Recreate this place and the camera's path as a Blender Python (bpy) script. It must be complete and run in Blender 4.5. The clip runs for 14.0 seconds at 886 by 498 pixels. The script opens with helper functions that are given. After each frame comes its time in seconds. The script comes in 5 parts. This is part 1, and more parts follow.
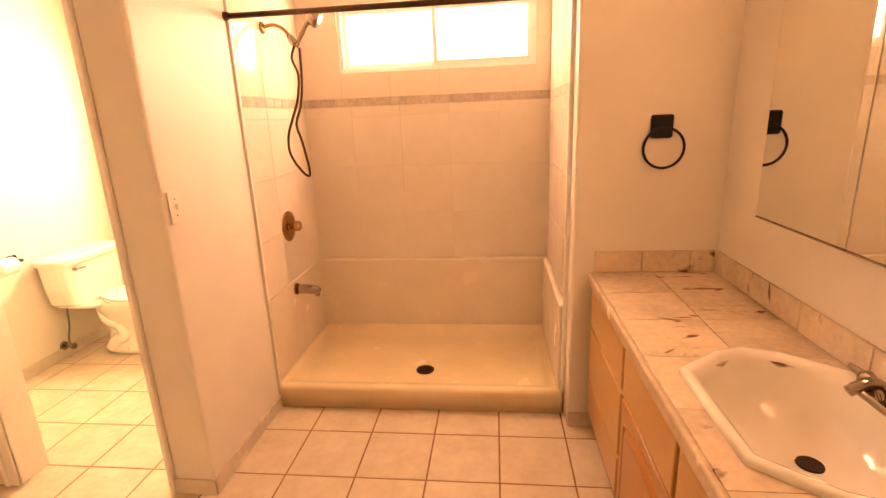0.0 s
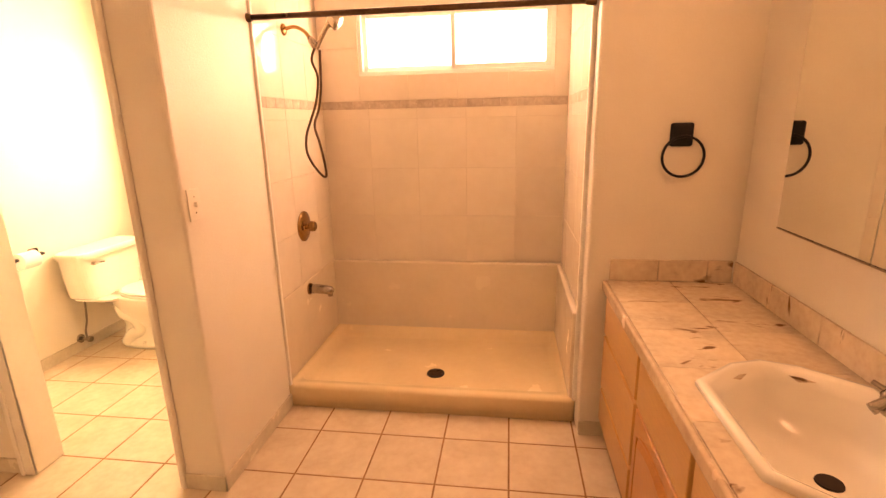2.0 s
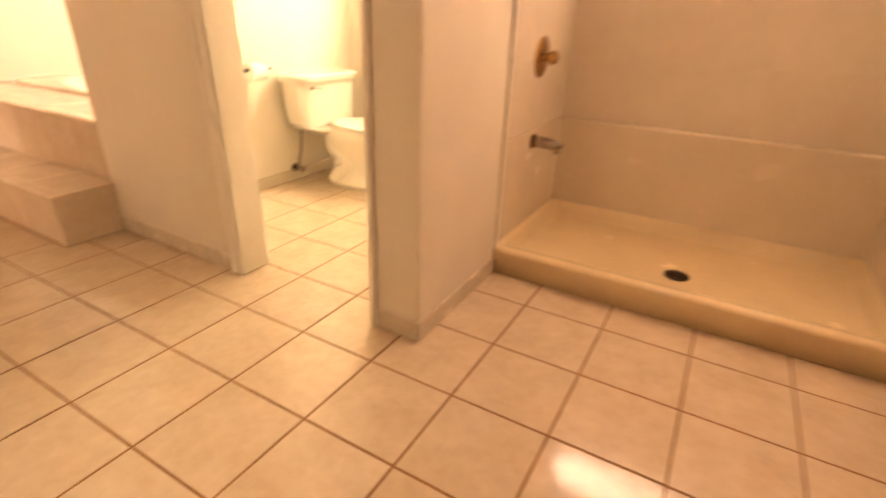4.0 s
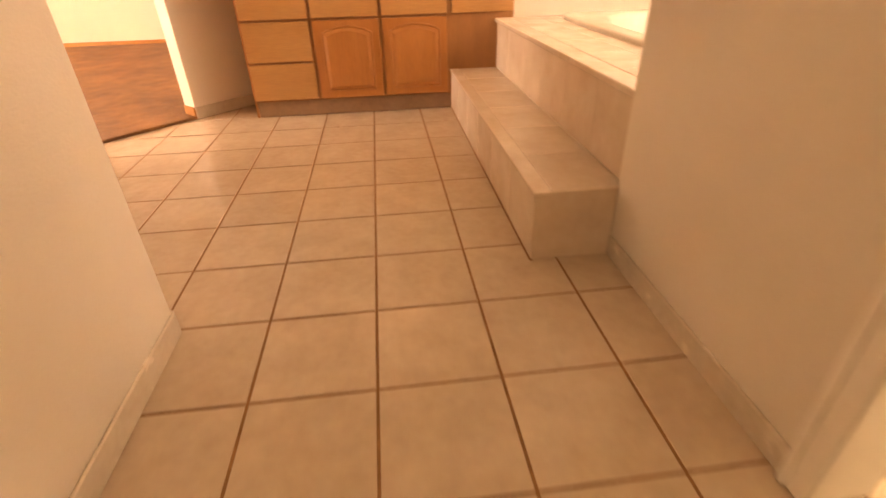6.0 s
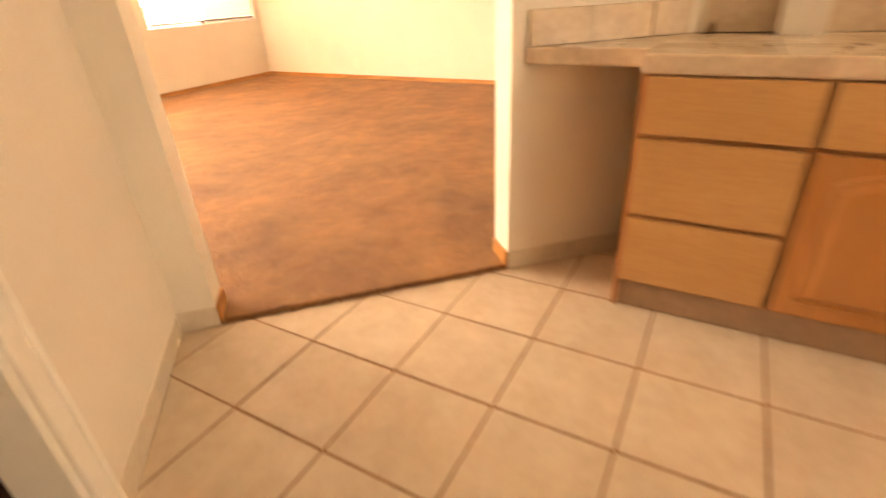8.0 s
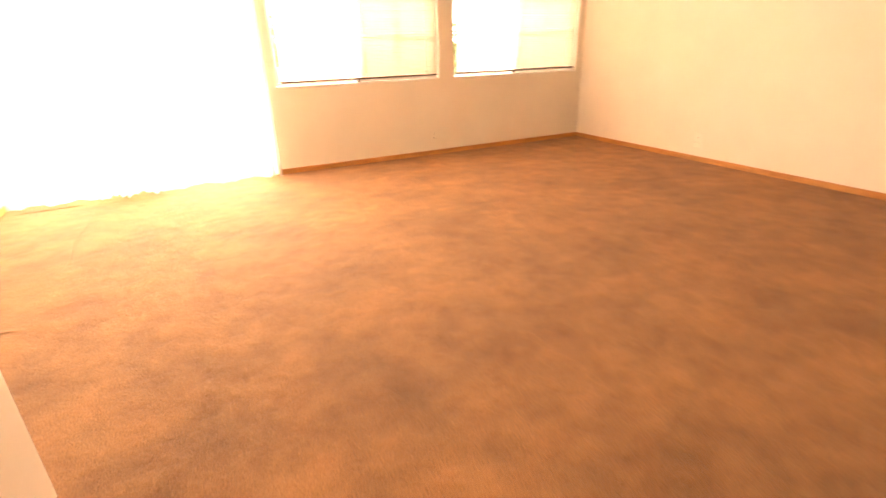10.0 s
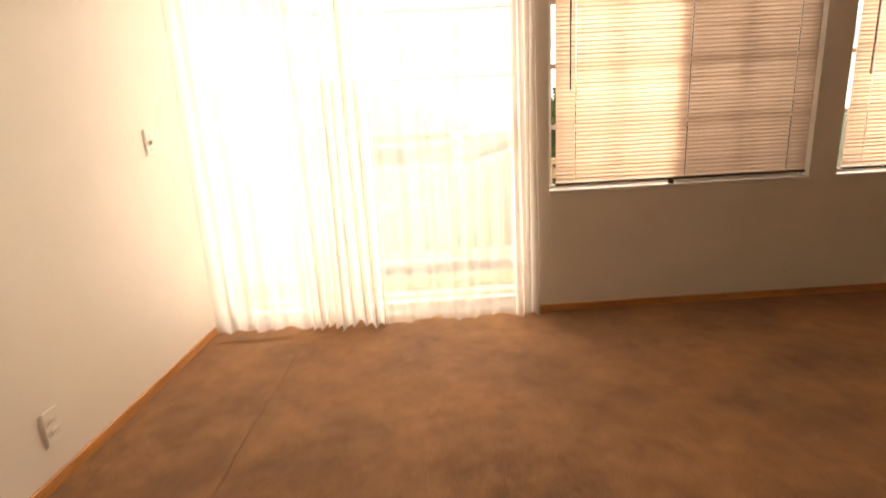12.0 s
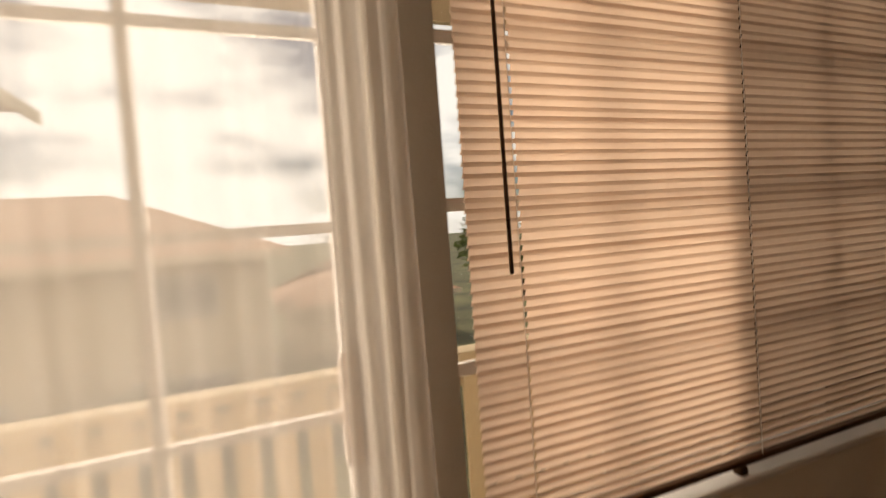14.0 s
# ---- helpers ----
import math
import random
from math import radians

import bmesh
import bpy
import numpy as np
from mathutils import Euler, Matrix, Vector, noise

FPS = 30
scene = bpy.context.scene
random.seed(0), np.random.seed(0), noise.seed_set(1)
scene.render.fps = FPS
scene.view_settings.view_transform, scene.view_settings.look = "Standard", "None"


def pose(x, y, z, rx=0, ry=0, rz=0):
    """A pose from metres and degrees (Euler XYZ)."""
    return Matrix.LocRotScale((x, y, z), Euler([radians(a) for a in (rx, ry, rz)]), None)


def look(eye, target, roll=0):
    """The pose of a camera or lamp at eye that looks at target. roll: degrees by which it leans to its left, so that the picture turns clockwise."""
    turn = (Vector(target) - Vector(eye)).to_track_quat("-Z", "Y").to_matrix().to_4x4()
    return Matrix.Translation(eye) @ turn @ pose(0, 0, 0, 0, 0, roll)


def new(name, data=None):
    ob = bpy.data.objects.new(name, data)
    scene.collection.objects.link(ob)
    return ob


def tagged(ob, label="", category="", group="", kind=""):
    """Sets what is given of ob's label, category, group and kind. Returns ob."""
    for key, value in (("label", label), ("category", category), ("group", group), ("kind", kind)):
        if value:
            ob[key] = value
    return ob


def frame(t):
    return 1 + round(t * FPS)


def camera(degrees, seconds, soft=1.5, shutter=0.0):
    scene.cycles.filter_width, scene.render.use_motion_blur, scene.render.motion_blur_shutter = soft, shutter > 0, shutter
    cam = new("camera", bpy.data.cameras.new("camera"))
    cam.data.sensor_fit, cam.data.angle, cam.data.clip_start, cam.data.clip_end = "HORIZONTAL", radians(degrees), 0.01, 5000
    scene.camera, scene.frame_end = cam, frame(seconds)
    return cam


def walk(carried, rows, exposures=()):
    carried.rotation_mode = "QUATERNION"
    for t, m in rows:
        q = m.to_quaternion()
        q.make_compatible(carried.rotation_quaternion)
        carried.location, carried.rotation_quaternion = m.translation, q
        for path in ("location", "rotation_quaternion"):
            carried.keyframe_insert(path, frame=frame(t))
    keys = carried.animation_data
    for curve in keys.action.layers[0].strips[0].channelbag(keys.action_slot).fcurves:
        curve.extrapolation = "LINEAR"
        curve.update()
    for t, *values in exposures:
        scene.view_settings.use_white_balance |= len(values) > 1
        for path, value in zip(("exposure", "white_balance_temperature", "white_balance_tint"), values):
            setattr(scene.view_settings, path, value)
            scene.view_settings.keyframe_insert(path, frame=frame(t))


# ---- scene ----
cam = camera(84.6, 14.0, soft=1.4, shutter=0.5)
PATH = [
    (0, (2.784, -0.779, 1.481), (2.568, 1.139, 0.956), -2.3),
    (0.5, (2.785, -0.781, 1.484), (2.563, 1.139, 0.972), -2.0),
    (1, (2.776, -0.777, 1.486), (2.504, 1.139, 0.98), -2.0),
    (1.5, (2.775, -0.778, 1.482), (2.499, 1.138, 0.983), -1.6),
    (2, (2.772, -0.779, 1.481), (2.509, 1.137, 0.972), -1.2),
    (2.2, (2.772, -0.778, 1.477), (2.504, 1.133, 0.953), -1.2),
    (4.3, (2.256, -0.274, 0.996), (1.134, 1.061, 0.016), 1.1),
    (4.5, (2.159, -0.17, 0.978), (0.835, 0.928, -0.043), -1.1),
    (5, (1.915, -0.068, 0.934), (0.332, 0.637, -0.064), -1.4),
    (5.5, (1.558, 0.007, 0.927), (-0.095, 0.434, -0.115), -1.5),
    (6, (1.164, 0.075, 0.911), (-0.532, 0.263, -0.131), -1.5),
    (6.5, (0.707, 0.073, 0.901), (-0.99, 0.143, -0.155), 0.0),
    (7, (0.227, -0.023, 0.936), (-1.469, -0.203, -0.11), -1.5),
    (7.5, (-0.247, -0.254, 0.957), (-1.895, -0.827, -0.022), -0.7),
    (8, (-0.697, -0.555, 0.973), (-2.218, -1.444, 0.025), -3.1),
    (8.2, (-0.856, -0.704, 0.976), (-2.292, -1.737, 0.043), -3.9),
    (10.3, (-1.956, -2.057, 1.017), (-2.592, -3.793, 0.255), -0.8),
    (10.5, (-1.994, -2.204, 1.025), (-2.449, -4.0, 0.273), -0.6),
    (11, (-1.925, -2.591, 1.081), (-1.969, -4.458, 0.364), -1.1),
    (11.5, (-1.862, -3.012, 1.054), (-1.889, -4.907, 0.415), -0.6),
    (12, (-1.905, -3.435, 1.07), (-1.946, -5.376, 0.604), -3.2),
    (12.5, (-1.997, -3.884, 1.10), (-2.032, -5.865, 0.813), -4.7),
    (13, (-2.054, -4.393, 1.21), (-2.296, -6.369, 1.017), -4.4),
    (13.5, (-2.12, -4.91, 1.29), (-2.58, -6.853, 1.17), -4.1),
    (14, (-2.249, -5.345, 1.333), (-2.986, -7.203, 1.261), -4.3),
]
walk(cam, [(t, look(eye, target, roll)) for t, eye, target, roll in PATH],
     exposures=[(0, 3.35, 11400, 40), (2.2, 3.25, 11400, 40), (4.3, 3.05, 9200, 27), (5.2, 2.92, 9500, 30), (6.5, 2.75, 9900, 33), (7.5, 2.75, 9100, 21),
                (8.2, 2.83, 8600, 15), (10.3, 1.9, 9000, 22), (11.0, 0.9, 9200, 23), (11.5, 0.4, 8600, 21), (12.0, -0.15, 7500, 14), (12.5, -0.6, 7200, 13),
                (13.0, -1.0, 7900, 16), (13.5, -1.36, 7700, 14), (14.0, -1.55, 7600, 13)])


# ---- world, sun and window light ----
world = bpy.data.worlds.new("sky")
scene.world = world
world.use_nodes = True
wn, wl = world.node_tree.nodes, world.node_tree.links
sky = wn.new("ShaderNodeTexSky")
sky.sky_type, sky.sun_disc = "NISHITA", False
sky.sun_elevation, sky.sun_rotation = radians(60), radians(160)
wtc = wn.new("ShaderNodeTexCoord")
wmap = wn.new("ShaderNodeMapping")
wmap.inputs["Scale"].default_value = (1.0, 1.0, 2.6)
wnoise = wn.new("ShaderNodeTexNoise")
wnoise.inputs["Scale"].default_value, wnoise.inputs["Detail"].default_value = 3.2, 7
wramp = wn.new("ShaderNodeValToRGB")
wramp.color_ramp.elements[0].position, wramp.color_ramp.elements[1].position = 0.38, 0.54
wmix = wn.new("ShaderNodeMixRGB")
wmix.inputs["Color2"].default_value = (21, 21.2, 21.6, 1)
wl.new(wtc.outputs["Generated"], wmap.inputs["Vector"])
wl.new(wmap.outputs["Vector"], wnoise.inputs["Vector"])
wl.new(wnoise.outputs["Fac"], wramp.inputs["Fac"])
wl.new(wramp.outputs["Color"], wmix.inputs["Fac"])
wl.new(sky.outputs["Color"], wmix.inputs["Color1"])
wl.new(wmix.outputs["Color"], wn["Background"].inputs["Color"])
wn["Background"].inputs["Strength"].default_value = 0.15

sun = new("sun", bpy.data.lights.new("sun", "SUN"))
sun.data.energy, sun.data.angle, sun.data.color = 5.0, radians(0.6), (1.0, 0.93, 0.82)
sun.matrix_world = look((2.4, -12.5, 12.0), (0.0, -6.0, 0.0))


def window_light(name, at, target, w, h, watts, color=(1.0, 0.88, 0.79)):
    """An area lamp in a window's opening, standing in for the sky outside."""
    lamp = new(name, bpy.data.lights.new(name, "AREA"))
    lamp.data.shape, lamp.data.size, lamp.data.size_y = "RECTANGLE", w, h
    lamp.data.energy, lamp.data.color = watts, color
    lamp.matrix_world = look(at, target)
    return lamp


window_light("shower_window_light", (2.43, 2.36, 1.95), (2.43, 1.0, 1.60), 1.05, 0.28, 2.1, (1.0, 0.76, 0.62))
window_light("toilet_window_light", (0.62, 2.66, 1.60), (0.45, 1.2, 1.2), 0.75, 0.85, 4.5, (1.0, 0.88, 0.62))
window_light("tub_window_light", (-1.2, 2.66, 1.55), (-1.2, 1.0, 0.9), 1.3, 0.9, 3.7, (1.0, 0.76, 0.60))
window_light("slider_light", (-1.54, -6.34, 1.05), (-1.54, -4.0, 0.8), 1.75, 1.9, 90)
window_light("bedroom_window_light", (-3.3, -6.34, 1.38), (-3.3, -4.0, 1.0), 1.35, 1.2, 52)
window_light("bedroom_window_light", (-4.92, -6.34, 1.38), (-4.92, -4.0, 1.0), 1.35, 1.2, 52)


# ---- materials ----
def mat(name, color, rough=0.5, metal=0.0, vary=0.08, scale=6.0, grain=60.0, bump=0.05, tint=None, stretch=(1, 1, 1), coat=0.0,
        alpha=1.0, through_light=0.0, each=0.0):
    """A surface: base colour varied at two scales, fine relief, and, with each, a shift from piece to piece."""
    m = bpy.data.materials.new(name)
    m.use_nodes = True
    n, l = m.node_tree.nodes, m.node_tree.links
    b = n["Principled BSDF"]
    tc = n.new("ShaderNodeTexCoord")
    mp = n.new("ShaderNodeMapping")
    mp.inputs["Scale"].default_value = stretch
    l.new(tc.outputs["Object"], mp.inputs["Vector"])
    big = n.new("ShaderNodeTexNoise")
    big.inputs["Scale"].default_value, big.inputs["Detail"].default_value = scale, 5
    fine = n.new("ShaderNodeTexNoise")
    fine.inputs["Scale"].default_value, fine.inputs["Detail"].default_value = grain, 4
    vec = mp.outputs["Vector"]
    if each:
        info = n.new("ShaderNodeObjectInfo")
        add = n.new("ShaderNodeVectorMath")
        add.operation = "MULTIPLY_ADD"
        comb = n.new("ShaderNodeCombineXYZ")
        for k in range(3):
            l.new(info.outputs["Random"], comb.inputs[k])
        add.inputs[1].default_value = (37, 53, 71)
        l.new(comb.outputs["Vector"], add.inputs[0])
        l.new(vec, add.inputs[2])
        vec = add.outputs["Vector"]
    l.new(vec, big.inputs["Vector"])
    l.new(vec, fine.inputs["Vector"])
    c = Vector(color)
    t = Vector(tint) if tint else c * (1 - 2.2 * vary)
    ramp = n.new("ShaderNodeValToRGB")
    ramp.color_ramp.elements[0].position, ramp.color_ramp.elements[1].position = 0.3, 0.7
    ramp.color_ramp.elements[0].color, ramp.color_ramp.elements[1].color = (*t, 1), (*(c * (1 + 0.4 * vary)), 1)
    l.new(big.outputs["Fac"], ramp.inputs["Fac"])
    mix = n.new("ShaderNodeMixRGB")
    mix.blend_type = "OVERLAY"
    mix.inputs["Fac"].default_value = min(1, 2.5 * vary)
    l.new(ramp.outputs["Color"], mix.inputs["Color1"])
    l.new(fine.outputs["Fac"], mix.inputs["Color2"])
    out = mix.outputs["Color"]
    if each:
        hsv = n.new("ShaderNodeHueSaturation")
        rng = n.new("ShaderNodeMapRange")
        rng.inputs["To Min"].default_value, rng.inputs["To Max"].default_value = 1 - each, 1 + each
        l.new(info.outputs["Random"], rng.inputs["Value"])
        l.new(rng.outputs["Result"], hsv.inputs["Value"])
        l.new(out, hsv.inputs["Color"])
        out = hsv.outputs["Color"]
    l.new(out, b.inputs["Base Color"])
    rr = n.new("ShaderNodeMapRange")
    rr.inputs["To Min"].default_value, rr.inputs["To Max"].default_value = max(0.02, rough - 0.08), min(1, rough + 0.08)
    l.new(big.outputs["Fac"], rr.inputs["Value"])
    l.new(rr.outputs["Result"], b.inputs["Roughness"])
    b.inputs["Metallic"].default_value = metal
    b.inputs["Coat Weight"].default_value = coat
    if bump:
        bp = n.new("ShaderNodeBump")
        bp.inputs["Strength"].default_value, bp.inputs["Distance"].default_value = bump, 0.004
        l.new(fine.outputs["Fac"], bp.inputs["Height"])
        l.new(bp.outputs["Normal"], b.inputs["Normal"])
    last = b.outputs["BSDF"]
    if through_light:
        tr = n.new("ShaderNodeBsdfTranslucent")
        l.new(out, tr.inputs["Color"])
        ms = n.new("ShaderNodeMixShader")
        ms.inputs["Fac"].default_value = through_light
        l.new(last, ms.inputs[1])
        l.new(tr.outputs["BSDF"], ms.inputs[2])
        last = ms.outputs["Shader"]
    if alpha < 1:
        tp = n.new("ShaderNodeBsdfTransparent")
        ms = n.new("ShaderNodeMixShader")
        ms.inputs["Fac"].default_value = alpha
        l.new(tp.outputs["BSDF"], ms.inputs[1])
        l.new(last, ms.inputs[2])
        last = ms.outputs["Shader"]
    l.new(last, n["Material Output"].inputs["Surface"])
    return m


def glass_mat(name):
    """A thin clear pane: see-through with a weak reflection."""
    m = bpy.data.materials.new(name)
    m.use_nodes = True
    n, l = m.node_tree.nodes, m.node_tree.links
    tp, gl, fr, ms = n.new("ShaderNodeBsdfTransparent"), n.new("ShaderNodeBsdfGlossy"), n.new("ShaderNodeFresnel"), n.new("ShaderNodeMixShader")
    tp.inputs["Color"].default_value = (0.96, 0.97, 0.96, 1)
    gl.inputs["Roughness"].default_value = 0.01
    fr.inputs["IOR"].default_value = 1.3
    l.new(fr.outputs["Fac"], ms.inputs["Fac"])
    l.new(tp.outputs["BSDF"], ms.inputs[1])
    l.new(gl.outputs["BSDF"], ms.inputs[2])
    l.new(ms.outputs["Shader"], n["Material Output"].inputs["Surface"])
    return m


def mirror_mat(name):
    m = bpy.data.materials.new(name)
    m.use_nodes = True
    b = m.node_tree.nodes["Principled BSDF"]
    b.inputs["Base Color"].default_value = (0.86, 0.88, 0.85, 1)
    b.inputs["Metallic"].default_value, b.inputs["Roughness"].default_value = 1, 0.02
    return m


def marble_mat(name, color, vein, rough=0.18):
    """Pale polished marble tile with short dark veins."""
    m = mat(name, color, rough, 0, 0.10, 5, 40, 0.02, each=0.05)
    n, l = m.node_tree.nodes, m.node_tree.links
    b = n["Principled BSDF"]
    src = b.inputs["Base Color"].links[0].from_socket
    tc = n.new("ShaderNodeTexCoord")
    mp = n.new("ShaderNodeMapping")
    mp.inputs["Rotation"].default_value, mp.inputs["Scale"].default_value = (0, 0, 0.6), (1, 3.2, 1)
    ns = n.new("ShaderNodeTexNoise")
    ns.inputs["Scale"].default_value, ns.inputs["Detail"].default_value, ns.inputs["Distortion"].default_value = 5.5, 3, 0.8
    rp = n.new("ShaderNodeValToRGB")
    rp.color_ramp.elements[0].position, rp.color_ramp.elements[1].position = 0.64, 0.70
    mx = n.new("ShaderNodeMixRGB")
    mx.inputs["Color2"].default_value = (*vein, 1)
    l.new(tc.outputs["Object"], mp.inputs["Vector"])
    l.new(mp.outputs["Vector"], ns.inputs["Vector"])
    l.new(ns.outputs["Fac"], rp.inputs["Fac"])
    l.new(rp.outputs["Color"], mx.inputs["Fac"])
    l.new(src, mx.inputs["Color1"])
    l.new(mx.outputs["Color"], b.inputs["Base Color"])
    return m


PAINT = mat("wall_paint", (0.80, 0.74, 0.64), 0.55, 0, 0.03, 2.5, 130, 0.25)
CEIL = mat("ceiling_paint", (0.84, 0.80, 0.72), 0.8, 0, 0.03, 3, 90, 0.3)
TRIM = mat("white_gloss_trim", (0.84, 0.80, 0.72), 0.3, 0, 0.03, 5, 40, 0.03)
BASE_TILE = mat("base_tile", (0.70, 0.62, 0.50), 0.25, 0, 0.06, 9, 50, 0.03)
TILE = mat("floor_tile_glaze", (0.67, 0.555, 0.425), 0.13, 0, 0.06, 9, 30, 0.02, tint=(0.605, 0.485, 0.36), each=0.03)
GROUT = mat("grout", (0.34, 0.175, 0.075), 0.9, 0, 0.15, 12, 150, 0.3)
WALL_TILE = mat("shower_tile_glaze", (0.76, 0.67, 0.56), 0.09, 0, 0.03, 4, 20, 0.02, each=0.006)
WALL_GROUT = mat("pale_grout", (0.76, 0.67, 0.555), 0.8, 0, 0.05, 10, 100, 0.1)
BAND_TILE = mat("band_tile_glaze", (0.58, 0.47, 0.38), 0.25, 0, 0.1, 14, 50, 0.05, each=0.06)
MARBLE = marble_mat("counter_marble", (0.74, 0.60, 0.45), (0.22, 0.12, 0.06))
MARBLE_EDGE = mat("counter_edge", (0.66, 0.50, 0.36), 0.25, 0, 0.1, 8, 40, 0.03)
STEP_TILE = mat("tub_marble_tile", (0.78, 0.68, 0.56), 0.15, 0, 0.06, 5, 25, 0.02, tint=(0.68, 0.56, 0.43), each=0.025)
ENAMEL = mat("white_enamel", (0.86, 0.82, 0.73), 0.12, 0, 0.02, 3, 20, 0.0, coat=0.4)
ACRYLIC = mat("cream_acrylic", (0.80, 0.64, 0.41), 0.25, 0, 0.03, 4, 30, 0.01)
TUB = mat("tub_acrylic", (0.72, 0.63, 0.51), 0.2, 0, 0.03, 4, 30, 0.0)
APRON = mat("surround_acrylic", (0.77, 0.67, 0.54), 0.25, 0, 0.03, 4, 30, 0.01)
MAPLE = mat("maple_veneer", (0.50, 0.215, 0.070), 0.33, 0, 0.06, 4, 45, 0.03, tint=(0.45, 0.185, 0.058), stretch=(3, 3, 0.35), coat=0.15)
MAPLE_SIDE = mat("maple_grain_across", (0.58, 0.32, 0.13), 0.33, 0, 0.06, 4, 45, 0.03, tint=(0.54, 0.285, 0.108), stretch=(3, 0.35, 3), coat=0.15)
CAB_DARK = mat("cabinet_frame_wood", (0.42, 0.20, 0.080), 0.45, 0, 0.05, 5, 45, 0.04, stretch=(3, 3, 0.4))
KICK = mat("toe_kick_vinyl", (0.38, 0.24, 0.15), 0.5, 0, 0.08, 6, 40, 0.04)
OAK = mat("oak_baseboard", (0.56, 0.25, 0.075), 0.4, 0, 0.14, 6, 40, 0.05, stretch=(0.6, 0.6, 4))
CARPET = mat("brown_carpet", (0.32, 0.152, 0.055), 0.95, 0, 0.24, 2.4, 170, 1.0, tint=(0.215, 0.098, 0.034))
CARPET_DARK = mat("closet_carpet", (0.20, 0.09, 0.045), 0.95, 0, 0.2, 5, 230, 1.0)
BLACK = mat("black_iron", (0.015, 0.013, 0.012), 0.35, 0.6, 0.1, 10, 60, 0.05)
BRONZE = mat("oil_rubbed_bronze", (0.10, 0.055, 0.03), 0.3, 0.9, 0.15, 10, 60, 0.03)
BRASS = mat("aged_brass", (0.46, 0.27, 0.12), 0.25, 0.95, 0.12, 12, 60, 0.02)
CHROME = mat("dull_chrome", (0.42, 0.36, 0.30), 0.16, 1.0, 0.06, 10, 60, 0.0)
DARK = mat("dark_drain", (0.03, 0.015, 0.008), 0.5, 0.3, 0.1, 10, 60, 0.0)
PLASTIC = mat("ivory_plastic", (0.80, 0.75, 0.65), 0.35, 0, 0.02, 4, 20, 0.0)
for cm in (CARPET, CARPET_DARK):
    nt = cm.node_tree
    cb = nt.nodes["Principled BSDF"]
    tcn, cl = nt.nodes.new("ShaderNodeTexCoord"), nt.nodes.new("ShaderNodeTexNoise")
    cl.inputs["Scale"].default_value, cl.inputs["Detail"].default_value, cl.inputs["Roughness"].default_value = 8.0, 9, 0.70
    cl.inputs["Distortion"].default_value = 0.2
    b2n = nt.nodes.new("ShaderNodeBump")
    b2n.inputs["Strength"].default_value, b2n.inputs["Distance"].default_value = 0.55, 0.05
    nt.links.new(tcn.outputs["Object"], cl.inputs["Vector"])
    nt.links.new(cl.outputs["Fac"], b2n.inputs["Height"])
    nt.links.new(cb.inputs["Normal"].links[0].from_socket, b2n.inputs["Normal"])
    nt.links.new(b2n.outputs["Normal"], cb.inputs["Normal"])
    ov = nt.nodes.new("ShaderNodeMixRGB")
    ov.blend_type = "OVERLAY"
    ov.inputs["Fac"].default_value = 0.5
    nt.links.new(cb.inputs["Base Color"].links[0].from_socket, ov.inputs["Color1"])
    crp = nt.nodes.new("ShaderNodeValToRGB")
    crp.color_ramp.elements[0].position, crp.color_ramp.elements[1].position = 0.34, 0.66
    crp.color_ramp.elements[0].color, crp.color_ramp.elements[1].color = (0.27, 0.26, 0.25, 1), (0.66, 0.66, 0.66, 1)
    nt.links.new(cl.outputs["Fac"], crp.inputs["Fac"])
    nt.links.new(crp.outputs["Color"], ov.inputs["Color2"])
    nt.links.new(ov.outputs["Color"], cb.inputs["Base Color"])
    cb.inputs["Sheen Weight"].default_value = 0.08
PAPER = mat("toilet_paper", (0.88, 0.86, 0.82), 0.9, 0, 0.02, 10, 120, 0.2)
HOSE = mat("grey_supply_hose", (0.22, 0.18, 0.14), 0.4, 0.5, 0.1, 10, 200, 0.2)
SHEER = mat("sheer_curtain", (0.90, 0.86, 0.80), 0.8, 0, 0.03, 8, 300, 0.1, alpha=0.82, through_light=0.55)
SHEER_MID = mat("spread_sheer_curtain", (0.90, 0.86, 0.80), 0.8, 0, 0.03, 8, 300, 0.1, alpha=0.52, through_light=0.72)
SHEER_THIN = mat("single_sheer_curtain", (0.90, 0.86, 0.80), 0.8, 0, 0.03, 8, 300, 0.1, alpha=0.32, through_light=0.7)
SLAT = mat("blind_slat", (0.56, 0.425, 0.325), 0.4, 0, 0.03, 4, 40, 0.02, through_light=0.75)
VINYL = mat("window_vinyl", (0.82, 0.79, 0.74), 0.35, 0, 0.02, 4, 30, 0.0)
SCREEN = mat("insect_screen", (0.05, 0.05, 0.05), 0.8, 0, 0.05, 20, 300, 0.0, alpha=0.45)
WINDOW_GLASS = glass_mat("clear_glass")
FROST = mat("frosted_glass", (0.95, 0.95, 0.92), 0.4, 0, 0.02, 30, 120, 0.1, through_light=0.95)
MIRROR = mirror_mat("mirror_silver")
# glow for the bulbs of the added, unseen vanity bars
BULB = mat("added_bulb", (0.9, 0.85, 0.75), 0.4, 0, 0.01, 3, 20, 0.0)
BULB.node_tree.nodes["Principled BSDF"].inputs["Emission Color"].default_value = (1.0, 0.66, 0.36, 1)
BULB.node_tree.nodes["Principled BSDF"].inputs["Emission Strength"].default_value = 1.5
STUCCO = mat("house_stucco", (0.72, 0.58, 0.40), 0.9, 0, 0.08, 1.5, 40, 0.3)
